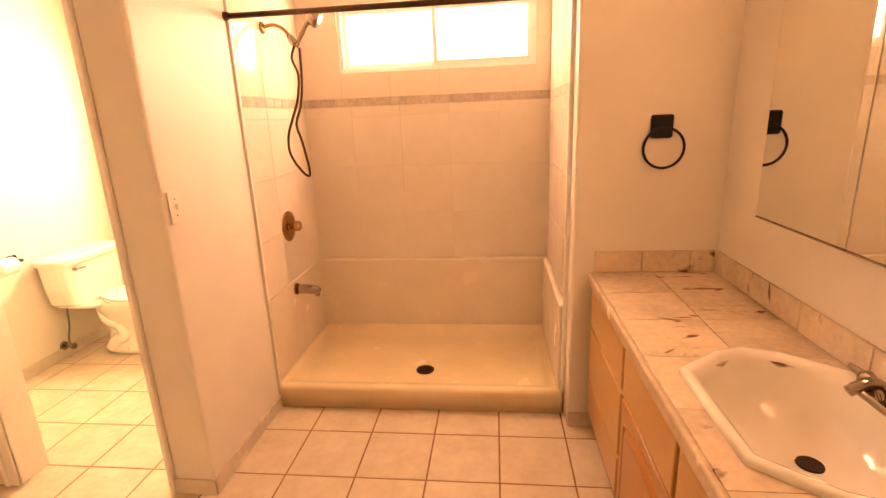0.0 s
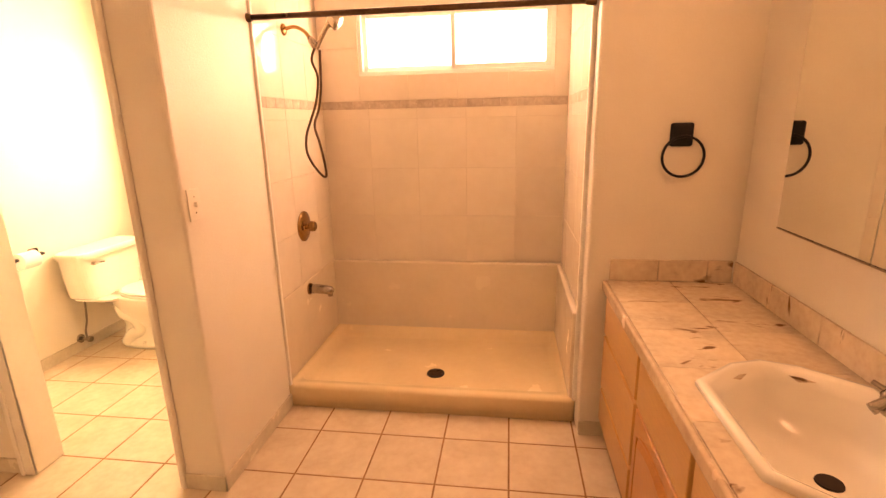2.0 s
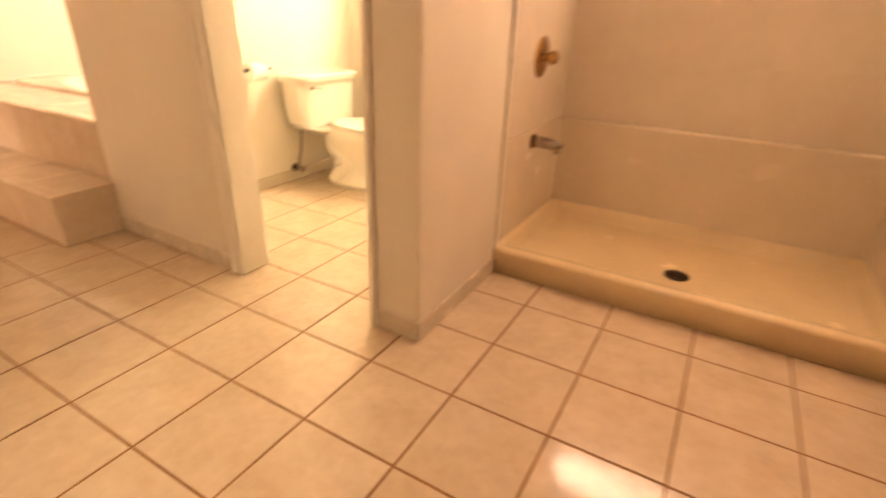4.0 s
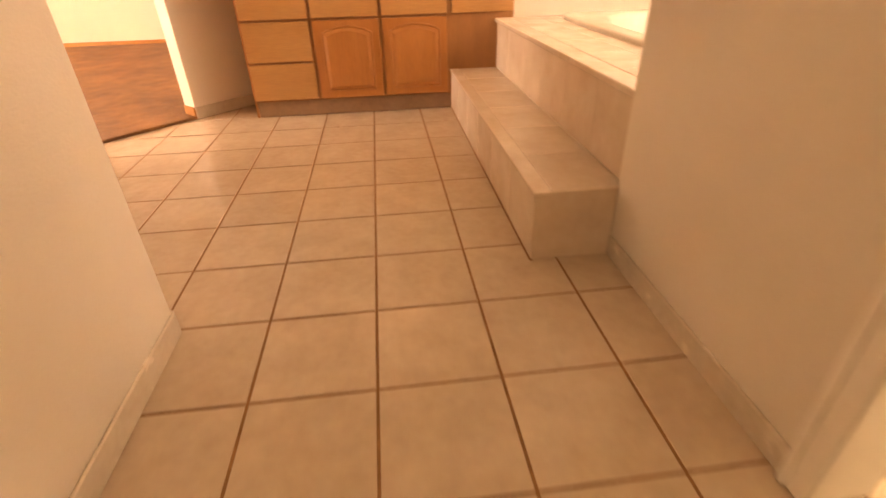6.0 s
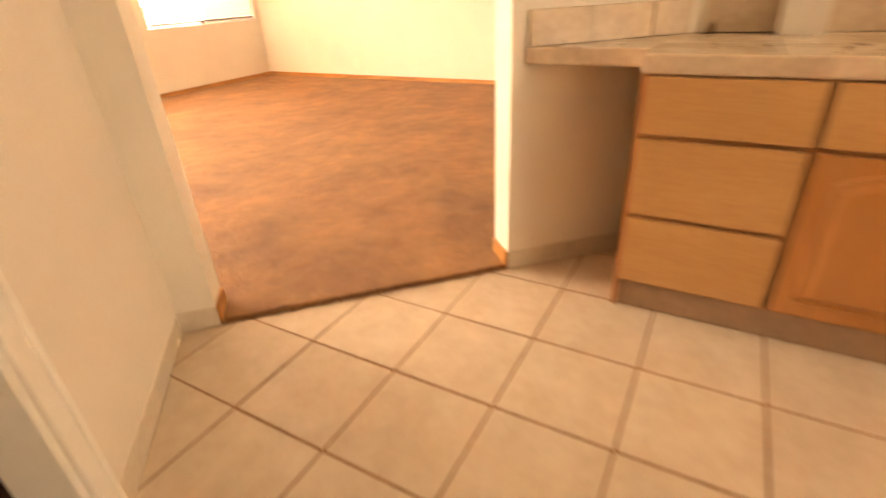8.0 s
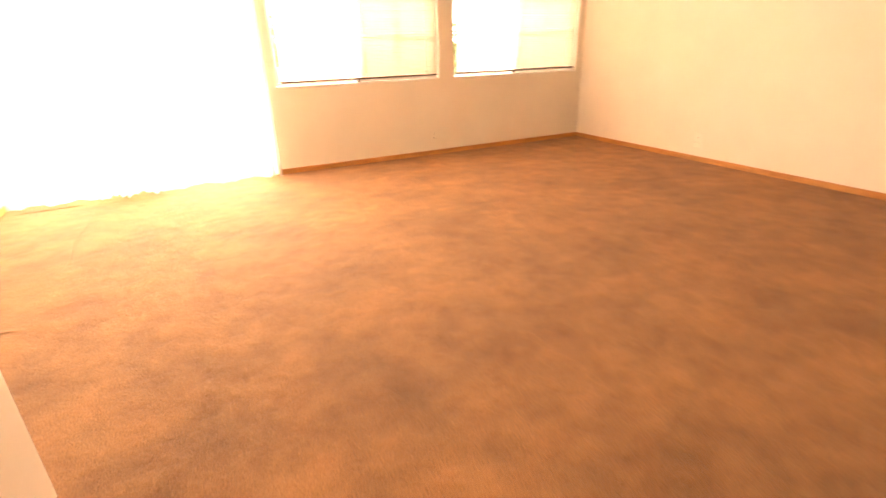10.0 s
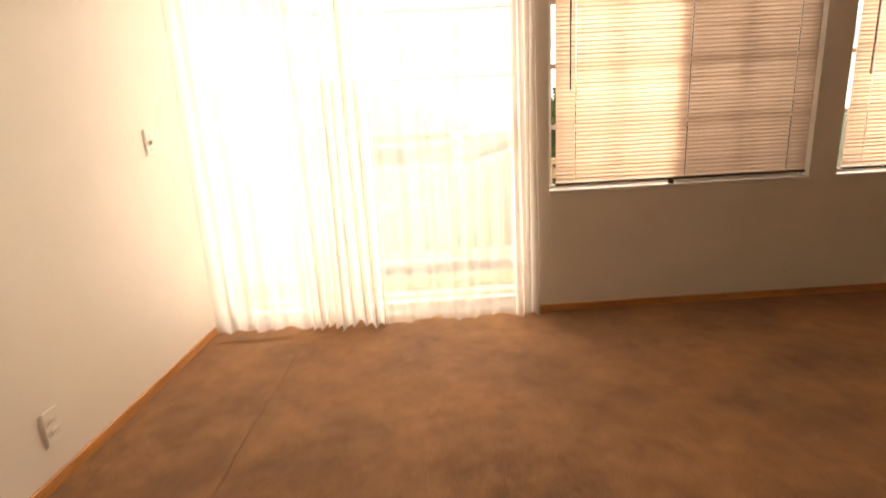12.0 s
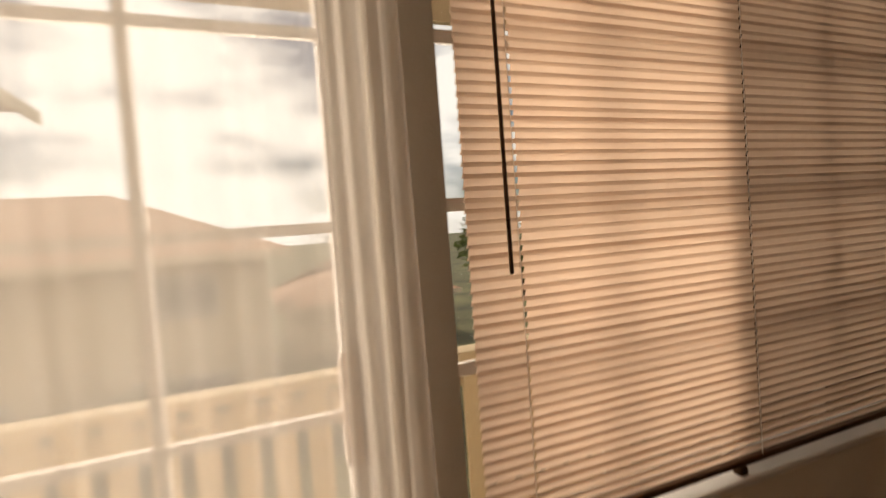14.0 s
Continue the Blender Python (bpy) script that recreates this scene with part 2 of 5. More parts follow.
ROOF = mat("roof_shingle", (0.44, 0.26, 0.17), 0.9, 0, 0.2, 3, 25, 0.5, stretch=(1, 1, 4))
FASCIA = mat("painted_fascia", (0.74, 0.61, 0.44), 0.6, 0, 0.05, 3, 40, 0.05)
DECK = mat("deck_coating", (0.68, 0.58, 0.45), 0.8, 0, 0.1, 3, 60, 0.2)
RAIL = mat("rail_paint", (0.70, 0.54, 0.34), 0.6, 0, 0.08, 4, 50, 0.1)
GROUND = mat("dry_lawn", (0.14, 0.13, 0.06), 0.95, 0, 0.3, 0.4, 6, 0.6)
LEAF = mat("leaf_green", (0.16, 0.20, 0.06), 0.6, 0, 0.3, 3, 30, 0.1, through_light=0.45)
BARK = mat("bark", (0.13, 0.09, 0.06), 0.9, 0, 0.2, 8, 40, 0.5)
GLASS_DARK = mat("far_window_glass", (0.10, 0.11, 0.12), 0.08, 0, 0.1, 1, 5, 0.0)


# ---- building helpers ----
def link(name, bm, material, smooth=False):
    me = bpy.data.meshes.new(name)
    bmesh.ops.recalc_face_normals(bm, faces=bm.faces)
    if smooth:
        for f in bm.faces:
            f.smooth = True
    bm.to_mesh(me)
    bm.free()
    me.materials.append(material)
    return new(name, me)


def part(name, bm, material, parent, label="", smooth=False):
    ob = link(name, bm, material, smooth)
    ob.parent = parent
    if parent.data is None:
        ob.matrix_parent_inverse = Matrix.Translation(-parent.location)
    if label:
        ob["label"] = label
    return ob


def thing(name, loc, label, category, group="", kind=""):
    ob = new(name)
    ob.empty_display_size = 0.1
    ob.location = loc
    return tagged(ob, label, category, group, kind)


def box(bm, lo, hi, bev=0.0, seg=2, m=None):
    lo, hi = Vector(lo), Vector(hi)
    mx = Matrix.Translation((lo + hi) / 2) @ Matrix.Diagonal((*(hi - lo), 1))
    if m:
        mx = m @ mx
    vs = bmesh.ops.create_cube(bm, size=1, matrix=mx)["verts"]
    if bev:
        es = list({e for v in vs for e in v.link_edges})
        bmesh.ops.bevel(bm, geom=es, offset=bev, segments=seg, affect="EDGES", profile=0.5)
    return bm


def boxes(*items):
    bm = bmesh.new()
    for it in items:
        box(bm, *it)
    return bm


def prism(bm, poly, z0, z1, bev=0.0):
    lo = [bm.verts.new((x, y, z0)) for x, y in poly]
    hi = [bm.verts.new((x, y, z1)) for x, y in poly]
    n = len(poly)
    bm.faces.new(lo[::-1])
    top = bm.faces.new(hi)
    for i in range(n):
        bm.faces.new((lo[i], lo[(i + 1) % n], hi[(i + 1) % n], hi[i]))
    if bev:
        bmesh.ops.bevel(bm, geom=list(top.edges), offset=bev, segments=2, affect="EDGES", profile=0.5)
    return bm


def loft(bm, rings, close_first=True, close_last=True):
    rows = [[bm.verts.new(p) for p in r] for r in rings]
    n = len(rows[0])
    for a, b in zip(rows, rows[1:]):
        for i in range(n):
            bm.faces.new((a[i], a[(i + 1) % n], b[(i + 1) % n], b[i]))
    if close_first:
        bm.faces.new(rows[0][::-1])
    if close_last:
        bm.faces.new(rows[-1])
    return bm


def tube(bm, pts, r, seg=10):
    """A round bar swept along points; r may be one radius or one a point."""
    pts = [Vector(p) for p in pts]
    rs = r if isinstance(r, (list, tuple)) else [r] * len(pts)
    rings = []
    up = None
    for i, p in enumerate(pts):
        d = (pts[min(i + 1, len(pts) - 1)] - pts[max(i - 1, 0)]).normalized()
        if up is None:
            up = d.orthogonal().normalized()
        up = (up - d * up.dot(d)).normalized()
        side = d.cross(up)
        rings.append([p + rs[i] * (math.cos(a) * up + math.sin(a) * side) for a in (2 * math.pi * k / seg for k in range(seg))])
    return loft(bm, rings)


def ring(cx, cy, z, rx, ry, n=32, power=2.0, egg=0.0):
    """A rounded outline at height z; egg draws it out towards +x."""
    out = []
    for k in range(n):
        a = 2 * math.pi * k / n
        c, s = math.cos(a), math.sin(a)
        x = math.copysign(abs(c) ** (2 / power), c) * rx
        y = math.copysign(abs(s) ** (2 / power), s) * ry
        y *= 1 - egg * c
        out.append((cx + x, cy + y, z))
    return out


def spline(pts, n=8):
    """A smooth line through points."""
    pts = [Vector(p) for p in pts]
    ext = [pts[0] * 2 - pts[1]] + pts + [pts[-1] * 2 - pts[-2]]
    out = []
    for i in range(1, len(ext) - 2):
        p0, p1, p2, p3 = ext[i - 1:i + 3]
        for k in range(n):
            t = k / n
            out.append(0.5 * (2 * p1 + (p2 - p0) * t + (2 * p0 - 5 * p1 + 4 * p2 - p3) * t * t + (3 * p1 - p0 - 3 * p2 + p3) * t ** 3))
    return out + [pts[-1]]


def along(p0, p1):
    """A frame with x from p0 to p1, y to its left, z up, and the length."""
    d = Vector((p1[0] - p0[0], p1[1] - p0[1], 0))
    return Matrix.Translation((p0[0], p0[1], 0)) @ Matrix.Rotation(math.atan2(d.y, d.x), 4, "Z"), d.length


CEILING = 2.44


def wall(name, p0, p1, thick, openings=(), z0=-0.05, z1=CEILING, material=None, label="painted drywall wall"):
    """A wall whose seen face runs from p0 to p1, thick metres to its left (right if negative), with openings (s0, s1, z0, z1)."""
    m, length = along(p0, p1)
    bm = bmesh.new()
    cuts = sorted(openings)
    y0, y1 = min(0, thick), max(0, thick)
    s = 0.0
    for a, b, za, zb in cuts:
        box(bm, (s, y0, z0), (a, y1, z1), m=m)
        if za > z0:
            box(bm, (a, y0, z0), (b, y1, za), m=m)
        if zb < z1:
            box(bm, (a, y0, zb), (b, y1, z1), m=m)
        s = b
    box(bm, (s, y0, z0), (length, y1, z1), m=m)
    return tagged(link(name, bm, material or PAINT), label, "wall", kind="structure")


def base(name, p0, p1, h, t, material, label):
    """A baseboard along a wall's seen face, on the right-hand side of p0 to p1."""
    m, length = along(p0, p1)
    bm = box(bmesh.new(), (0, -t, 0.001), (length, 0.0, h), 0.003, 1, m=m)
    return tagged(link(name, bm, material), label, "baseboard", kind="structure")


# ---- the structure ----
TP = 0.31
bm = boxes(((-2.9, -2.2, -0.12), (3.9, 2.75, -0.0016)))
floor = tagged(link("floor", bm, GROUT), "cream ceramic floor tiles with brown grout", "floor", kind="structure")
bm = boxes(((-5.9, -6.2, -0.12), (2.7, -2.2, -0.006)), ((-5.9, -2.2, -0.12), (-2.9, -0.2, -0.006)))
tagged(link("subfloor", bm, GROUT), "subfloor under the bedroom carpet", "floor", kind="structure")
bm = boxes(((-5.9, -6.3, CEILING), (3.9, 2.8, CEILING + 0.1)))
tagged(link("ceiling", bm, CEIL), "white textured ceiling", "ceiling", kind="structure")

wall("wall_shower_north", (1.43, 2.30), (3.2, 2.30), 0.14, [(0.42, 1.60, 1.757, 2.14)])
bm = boxes(((3.12, 1.34, -0.05), (3.95, 2.44, CEILING), 0.012, 3))
tagged(link("wall_pier", bm, PAINT), "painted drywall beside the shower", "wall", kind="structure")
wall("wall_east", (3.73, 1.36), (3.73, -2.1), 0.14)
wall("wall_south_bath", (3.8, -2.0), (1.7, -2.0), 0.12)
wall("wall_hall_south", (0.02, -0.56), (1.70, -0.56), -0.12)
wall("wall_bath_west", (1.70, -0.56), (1.70, -2.0), -0.12)
bm = boxes(((1.44, 0.80, -0.05), (1.62, 1.440, CEILING), 0.014, 3), ((1.44, 1.435, -0.05), (1.595, 2.62, CEILING)))
tagged(link("wall_partition", bm, PAINT), "painted drywall partition with rounded corners", "wall", kind="structure")
bm = boxes(((-0.215, 0.805, -0.05), (0.70, 0.92, CEILING)), ((0.70, 0.805, 2.05), (1.45, 0.92, CEILING)), ((-0.215, 0.91, -0.05), (-0.13, 2.62, CEILING)))
tagged(link("wall_toilet_room", bm, PAINT), "painted drywall round the toilet room", "wall", kind="structure")
wall("wall_north", (-2.3, 2.60), (1.5, 2.60), 0.14, [(0.45, 1.75, 1.10, 2.00), (2.545, 3.295, 1.15, 2.05)])
bm = boxes(((-2.75, 0.93, -0.05), (-2.17, 2.7, CEILING)))
tagged(link("wall_tub_west", bm, PAINT), "painted drywall at the tub's end", "wall", kind="structure")
wall("wall_vanity_back", (-2.70, -0.80), (-2.70, 0.95), 0.12)
wall("wall_diagonal_bedroom", (-1.385, -1.995), (-2.79, -0.59), 0.13, [(0.135, 1.18, -0.06, 2.06)])
wall("wall_diagonal_closet", (0.02, -0.56), (-1.395, -1.985), 0.085, [(0.50, 1.265, -0.06, 2.04)])

# bedroom and closet
wall("wall_bedroom_south", (-0.5, -6.11), (-5.9, -6.11), 0.17,
     [(0.135, 1.95, -0.01, 2.06), (2.065, 3.53, 0.705, 2.06), (3.685, 5.16, 0.705, 2.06)])
bm = boxes(((-0.634, -6.2, -0.05), (-0.5, -4.09, CEILING)), ((-0.5, -4.22, -0.05), (2.6, -4.09, CEILING)))
tagged(link("wall_bedroom_east", bm, PAINT), "painted drywall with an outer corner", "wall", kind="structure")
wall("wall_bedroom_west", (-5.74, -6.2), (-5.74, -0.3), 0.12)
wall("wall_bedroom_north", (-5.8, -0.45), (-2.6, -0.45), 0.12)
wall("wall_bedroom_side", (2.5, -4.2), (2.5, -2.9), -0.12)
wall("wall_closet_south", (2.6, -3.0), (-1.40, -3.0), -0.12)
wall("wall_closet_west", (-1.40, -3.06), (-1.40, -1.99), -0.10)
wall("wall_closet_east", (0.75, -0.6), (0.75, -3.0), 0.10)

# carpets
def clip(poly, a, b, c):
    """The part of a polygon where a*x + b*y <= c."""
    out = []
    for (x0, y0), (x1, y1) in zip(poly, poly[1:] + poly[:1]):
        d0, d1 = a * x0 + b * y0 - c, a * x1 + b * y1 - c
        if d0 <= 0:
            out.append((x0, y0))
        if d0 * d1 < 0:
            t = d0 / (d0 - d1)
            out.append((x0 + t * (x1 - x0), y0 + t * (y1 - y0)))
    return out


EDGE = -3.385  # x + y along the bedroom's threshold
bm = bmesh.new()
prism(bm, clip([(-5.74, -6.27), (2.5, -6.27), (2.5, -2.9), (-1.35, -2.9), (-1.35, -0.45), (-5.74, -0.45)], 1, 1, EDGE), -0.003, 0.018, 0.008)
carpet = tagged(link("carpet", bm, CARPET), "worn brown wall-to-wall carpet", "carpet", kind="structure")


def carpet_seam(p0, p1, width, height, seed):
    """A loose seam in the carpet: an uneven low ridge, with a dark strip beside it for a gap's shade."""
    rnd = random.Random(seed)
    a, b = Vector((*p0, 0.0178)), Vector((*p1, 0.0178))
    d = (b - a).normalized()
    n = Vector((-d.y, d.x, 0))
    steps = int((b - a).length / 0.03)
    lip, gap = bmesh.new(), bmesh.new()
    rows, cuts, off = [], [], 0.0
    for i in range(steps + 1):
        t = i / steps
        off = 0.8 * off + rnd.uniform(-0.004, 0.004)
        fade = min(1.0, 5 * t, 5 * (1 - t)) + 0.05
        c = a + (b - a) * t + n * off
        h, w = height * fade * rnd.uniform(0.6, 1.2), width * rnd.uniform(0.8, 1.2)
        rows.append([lip.verts.new(c + n * u + Vector((0, 0, v))) for u, v in ((0.0, 0.0), (0.002, h), (0.3 * w, h * 0.8), (w, 0.0))])
        # the carpet isn't cut: a flat dark strip just above it draws the crack's shade
        g = (0.001 + 0.25 * height) * rnd.uniform(0.5, 1.5) * fade
        cuts.append([gap.verts.new(c + n * u + Vector((0, 0, 0.0012))) for u in (-g, 0.0)])
    for bm, lines in ((lip, rows), (gap, cuts)):
        for ra, rb in zip(lines, lines[1:]):
            for k in range(len(ra) - 1):
                bm.faces.new((ra[k], rb[k], rb[k + 1], ra[k + 1]))
    part("seam", lip, CARPET, carpet, "lifted carpet seam", smooth=True)
    part("seam_shade", gap, CARPET_DARK, carpet, "dark strip standing in for shade along the seam")


carpet_seam((-0.69, -4.10), (-1.13, -4.06), 0.035, 0.006, 1)
carpet_seam((-1.185, -4.60), (-1.185, -5.88), 0.03, 0.003, 2)
carpet_seam((-0.66, -5.93), (-1.15, -5.94), 0.04, 0.006, 3)
# frayed pile along the threshold
rnd = random.Random(9)
bm = bmesh.new()
for k in range(420):
    u = rnd.random()
    cx = -1.48 - 0.74 * u
    w, dd = rnd.uniform(0.004, 0.009), rnd.uniform(-0.010, 0.006)
    px, py = cx + dd * 0.7, EDGE - cx + dd * 0.7
    zt = rnd.uniform(0.012, 0.024)
    tip = bm.verts.new((px + rnd.uniform(-0.006, 0.008), py + rnd.uniform(-0.006, 0.008), zt))
    ft = [bm.verts.new((px + w * math.cos(q), py + w * math.sin(q), 0.001)) for q in (0.3, 2.4, 4.5)]
    for i in range(3):
        bm.faces.new((ft[i], ft[(i + 1) % 3], tip))
part("frayed_edge", bm, CARPET, carpet, "frayed cut edge of the carpet")
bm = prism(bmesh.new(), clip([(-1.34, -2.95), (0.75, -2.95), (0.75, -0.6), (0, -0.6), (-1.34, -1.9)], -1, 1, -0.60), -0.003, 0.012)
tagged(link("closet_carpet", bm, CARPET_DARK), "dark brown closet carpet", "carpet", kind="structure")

# baseboards: tile strips in the bathroom, oak in the bedroom
TB = "cream tile baseboard strip"
base("baseboard", (0.656, 0.805), (-0.20, 0.805), 0.075, -0.010, BASE_TILE, TB)
base("baseboard", (1.43, 0.80), (1.63, 0.80), 0.075, 0.010, BASE_TILE, TB)
base("baseboard", (1.62, 0.79), (1.62, 1.435), 0.075, 0.010, BASE_TILE, TB)
base("baseboard", (3.12, 1.34), (3.24, 1.34), 0.075, 0.010, BASE_TILE, TB)
base("baseboard", (1.70, -0.56), (0.02, -0.56), 0.075, 0.010, BASE_TILE, TB)
m45, n45 = (0.02, -0.56), (-1.385, -1.985)
def on_a(s):
    k = s / math.hypot(n45[0] - m45[0], n45[1] - m45[1])
    return (m45[0] + k * (n45[0] - m45[0]), m45[1] + k * (n45[1] - m45[1]))
def on_b(s):
    return (-1.385 - s * math.sqrt(0.5), -1.995 + s * math.sqrt(0.5))
base("baseboard", on_a(0.0), on_a(0.43), 0.075, 0.010, BASE_TILE, TB)
base("baseboard", on_a(1.335), on_a(1.99), 0.075, 0.010, BASE_TILE, TB)
base("baseboard", on_b(0.0), on_b(0.135), 0.075, 0.010, BASE_TILE, TB)
base("baseboard", on_b(1.18), on_b(1.85), 0.075, 0.010, BASE_TILE, TB)
base("baseboard", (-0.13, 0.92), (-0.13, 2.6), 0.075, 0.010, BASE_TILE, TB)
OB = "varnished oak baseboard"
base("baseboard", (-0.634, -4.09), (-0.634, -6.11), 0.06, 0.012, OAK, OB)
base("baseboard", (2.5, -4.09), (-0.646, -4.09), 0.06, 0.012, OAK, OB)
base("baseboard", (-2.46, -6.11), (-5.74, -6.11), 0.06, 0.012, OAK, OB)
base("baseboard", (-5.74, -6.11), (-5.74, -0.45), 0.06, 0.012, OAK, OB)
r2 = math.sqrt(0.5)
for s in (0.135, 1.18):
    a = on_b(s)
    b = (a[0] - 0.13 * r2, a[1] - 0.13 * r2)
    sgn = 1 if s < 1 else -1
    m, length = along(a, b)
    bm = box(bmesh.new(), (0, min(0, -0.011 * sgn), 0.0), (length, max(0, -0.011 * sgn), 0.075), 0.002, 1, m=m)
    tagged(link("baseboard", bm, OAK), "short varnished oak return in the doorway", "baseboard", kind="structure")


def casing(p0, p1, side, width=0.06, proud=0.016, height=2.04, right=None, name="door_trim", label="white painted door casing"):
    """Casing round a doorway from p0 to p1 on the face at its left (side 1) or right (side -1), with a stepped profile."""
    m, length = along(p0, p1)
    right = width if right is None else right
    root = thing(name, (p0[0], p0[1], 0), label, "door casing", kind="structure")
    def leg(lo, hi):
        bm = bmesh.new()
        box(bm, lo, hi, 0.005, 2, m=m)
        return bm
    y0, y1 = (0.0, proud) if side > 0 else (-proud, 0.0)
    ya, yb = (0.0, proud * 1.5) if side > 0 else (-proud * 1.5, 0.0)
    part("jamb_casing", leg((-width, y0, 0.003), (0.0, y1, height)), TRIM, root)
    part("jamb_casing", leg((length, y0, 0.003), (length + right, y1, height)), TRIM, root)
    part("backband", leg((-width - 0.004, ya, 0.003), (-width + 0.016, yb, height + width)), TRIM, root)
    part("backband", leg((length + right - 0.012, ya, 0.003), (length + right + 0.004, yb, height + width)), TRIM, root)
    part("head_casing", leg((-width, y0, height), (length + right, y1, height + width)), TRIM, root)
    return root


casing((0.72, 0.805), (1.43, 0.805), -1, width=0.06, right=0.012)
casing(on_a(0.50), on_a(1.265), -1)
# linings of the two doorways
bm = boxes(((0.698, 0.79, 0.003), (0.72, 0.935, 2.04), 0.003), ((1.418, 0.79, 0.003), (1.442, 0.935, 2.04), 0.003), ((0.72, 0.79, 2.03), (1.42, 0.935, 2.052), 0.003))
tagged(link("door_lining", bm, TRIM), "white painted doorway lining", "door lining", kind="structure")
m, length = along(on_a(0.50), on_a(1.265))
bm = bmesh.new()
box(bm, (-0.002, -0.004, 0.003), (0.018, 0.089, 2.03), 0.002, 1, m=m)
box(bm, (length - 0.018, -0.004, 0.003), (length + 0.002, 0.089, 2.03), 0.002, 1, m=m)
box(bm, (0.018, -0.004, 2.02), (length - 0.018, 0.089, 2.042), 0.002, 1, m=m)
tagged(link("door_lining", bm, TRIM), "white painted closet doorway lining", "door lining", kind="structure")


# ---- shower ----
def shower_pan():
    root = thing("shower_pan", (2.36, 1.87, 0), "cream moulded shower pan with a raised curb", "shower pan")
    x0, x1, y0, y1 = 1.597, 3.118, 1.435, 2.298
    def rr(a, b, c, d, z, r=0.03):
        pts = []
        for cx, cy, s in ((b - r, d - r, 0), (a + r, d - r, 90), (a + r, c + r, 180), (b - r, c + r, 270)):
            for k in range(5):
                t = radians(s + 22.5 * k)
                pts.append((cx + r * math.cos(t), cy + r * math.sin(t), z))
        return pts
    rings = [rr(x0, x1, y0, y1, 0.002), rr(x0, x1, y0, y1, 0.105), rr(x0 + 0.004, x1 - 0.004, y0 + 0.006, y1 - 0.004, 0.118),
             rr(x0 + 0.02, x1 - 0.02, y0 + 0.03, y1 - 0.02, 0.122), rr(x0 + 0.05, x1 - 0.05, y0 + 0.075, y1 - 0.04, 0.118, 0.04),
             rr(x0 + 0.065, x1 - 0.065, y0 + 0.09, y1 - 0.055, 0.062, 0.05), rr(x0 + 0.10, x1 - 0.10, y0 + 0.13, y1 - 0.09, 0.052, 0.06)]
    part("tray", loft(bmesh.new(), rings), ACRYLIC, root, smooth=True)
    bm = bmesh.new()
    tube(bm, [(2.365, 1.76, 0.05), (2.365, 1.76, 0.0565)], 0.052, 24)
    dr = part("drain", bm, DARK, root, "dark round drain grate")
    bm = bmesh.new()
    for k in range(5):
        box(bm, (2.325, 1.735 + 0.0125 * k - 0.003, 0.0562), (2.405, 1.735 + 0.0125 * k + 0.003, 0.0585))
    part("grate", bm, BRONZE, dr)


shower_pan()


def tile_wall(name, origin, u, n, width, z0, z1, size, material, parent_label, skip=None, joint=0.001, size_z=None):
    """Glazed tiles set in grout on a wall; u runs along it, n stands off it."""
    o, u, n = Vector(origin), Vector(u), Vector(n)
    def slab(a, b, za, zb, d0, d1, bm=None, bev=0.0):
        bm = bm or bmesh.new()
        p, q = o + u * a + n * d0, o + u * b + n * d1
        lo = (min(p.x, q.x), min(p.y, q.y), za)
        hi = (max(p.x, q.x), max(p.y, q.y), zb)
        box(bm, lo, hi, bev, 1)
        return bm
    size_z = size_z or size
    grout = bmesh.new()
    tiles = []
    zc = z0
    while zc < z1 - 0.01:
        ze = min(zc + size_z, z1)
        a = 0.0
        while a < width - 0.01:
            b = min(a + size, width)
            if not (skip and a < skip[1] - 0.01 and b > skip[0] + 0.01 and zc < skip[3] - 0.01 and ze > skip[2] + 0.01):
                tiles.append((a, b, zc, ze))
            a = b
        zc = ze
    for a, b, za, zb in tiles:
        slab(a, b, za, zb, 0.0, 0.0035, grout)
    root = tagged(link(name, grout, WALL_GROUT), parent_label, "tiled wall", kind="structure")
    for a, b, za, zb in tiles:
        part("tile", slab(a + joint / 2, b - joint / 2, za + joint / 2, zb - joint / 2, 0.0036, 0.0065, None, 0.001), material, root)
    return root


BANDZ = 1.56
# back wall: tile to the band, band, tile round the window
tile_wall("shower_tiles_back", (1.595, 2.30, 0), (1, 0, 0), (0, -1, 0), 1.525, 0.585, BANDZ, 0.305, WALL_TILE, "large cream glazed wall tiles")
tile_wall("shower_band_back", (1.595, 2.30, 0), (1, 0, 0), (0, -1, 0), 1.525, BANDZ, BANDZ + 0.05, 0.102, BAND_TILE, "narrow tan decorative tile band")
for a, b, za, zb in ((0, 0.255, BANDZ + 0.05, 2.30), (1.435, 1.525, BANDZ + 0.05, 2.30), (0.255, 1.435, BANDZ + 0.05, 1.757), (0.255, 1.435, 2.14, 2.30)):
    tile_wall("shower_tiles_window", (1.595 + a, 2.30, 0), (1, 0, 0), (0, -1, 0), b - a, za, zb, 0.305, WALL_TILE, "cream glazed tiles round the shower window", joint=0.002)
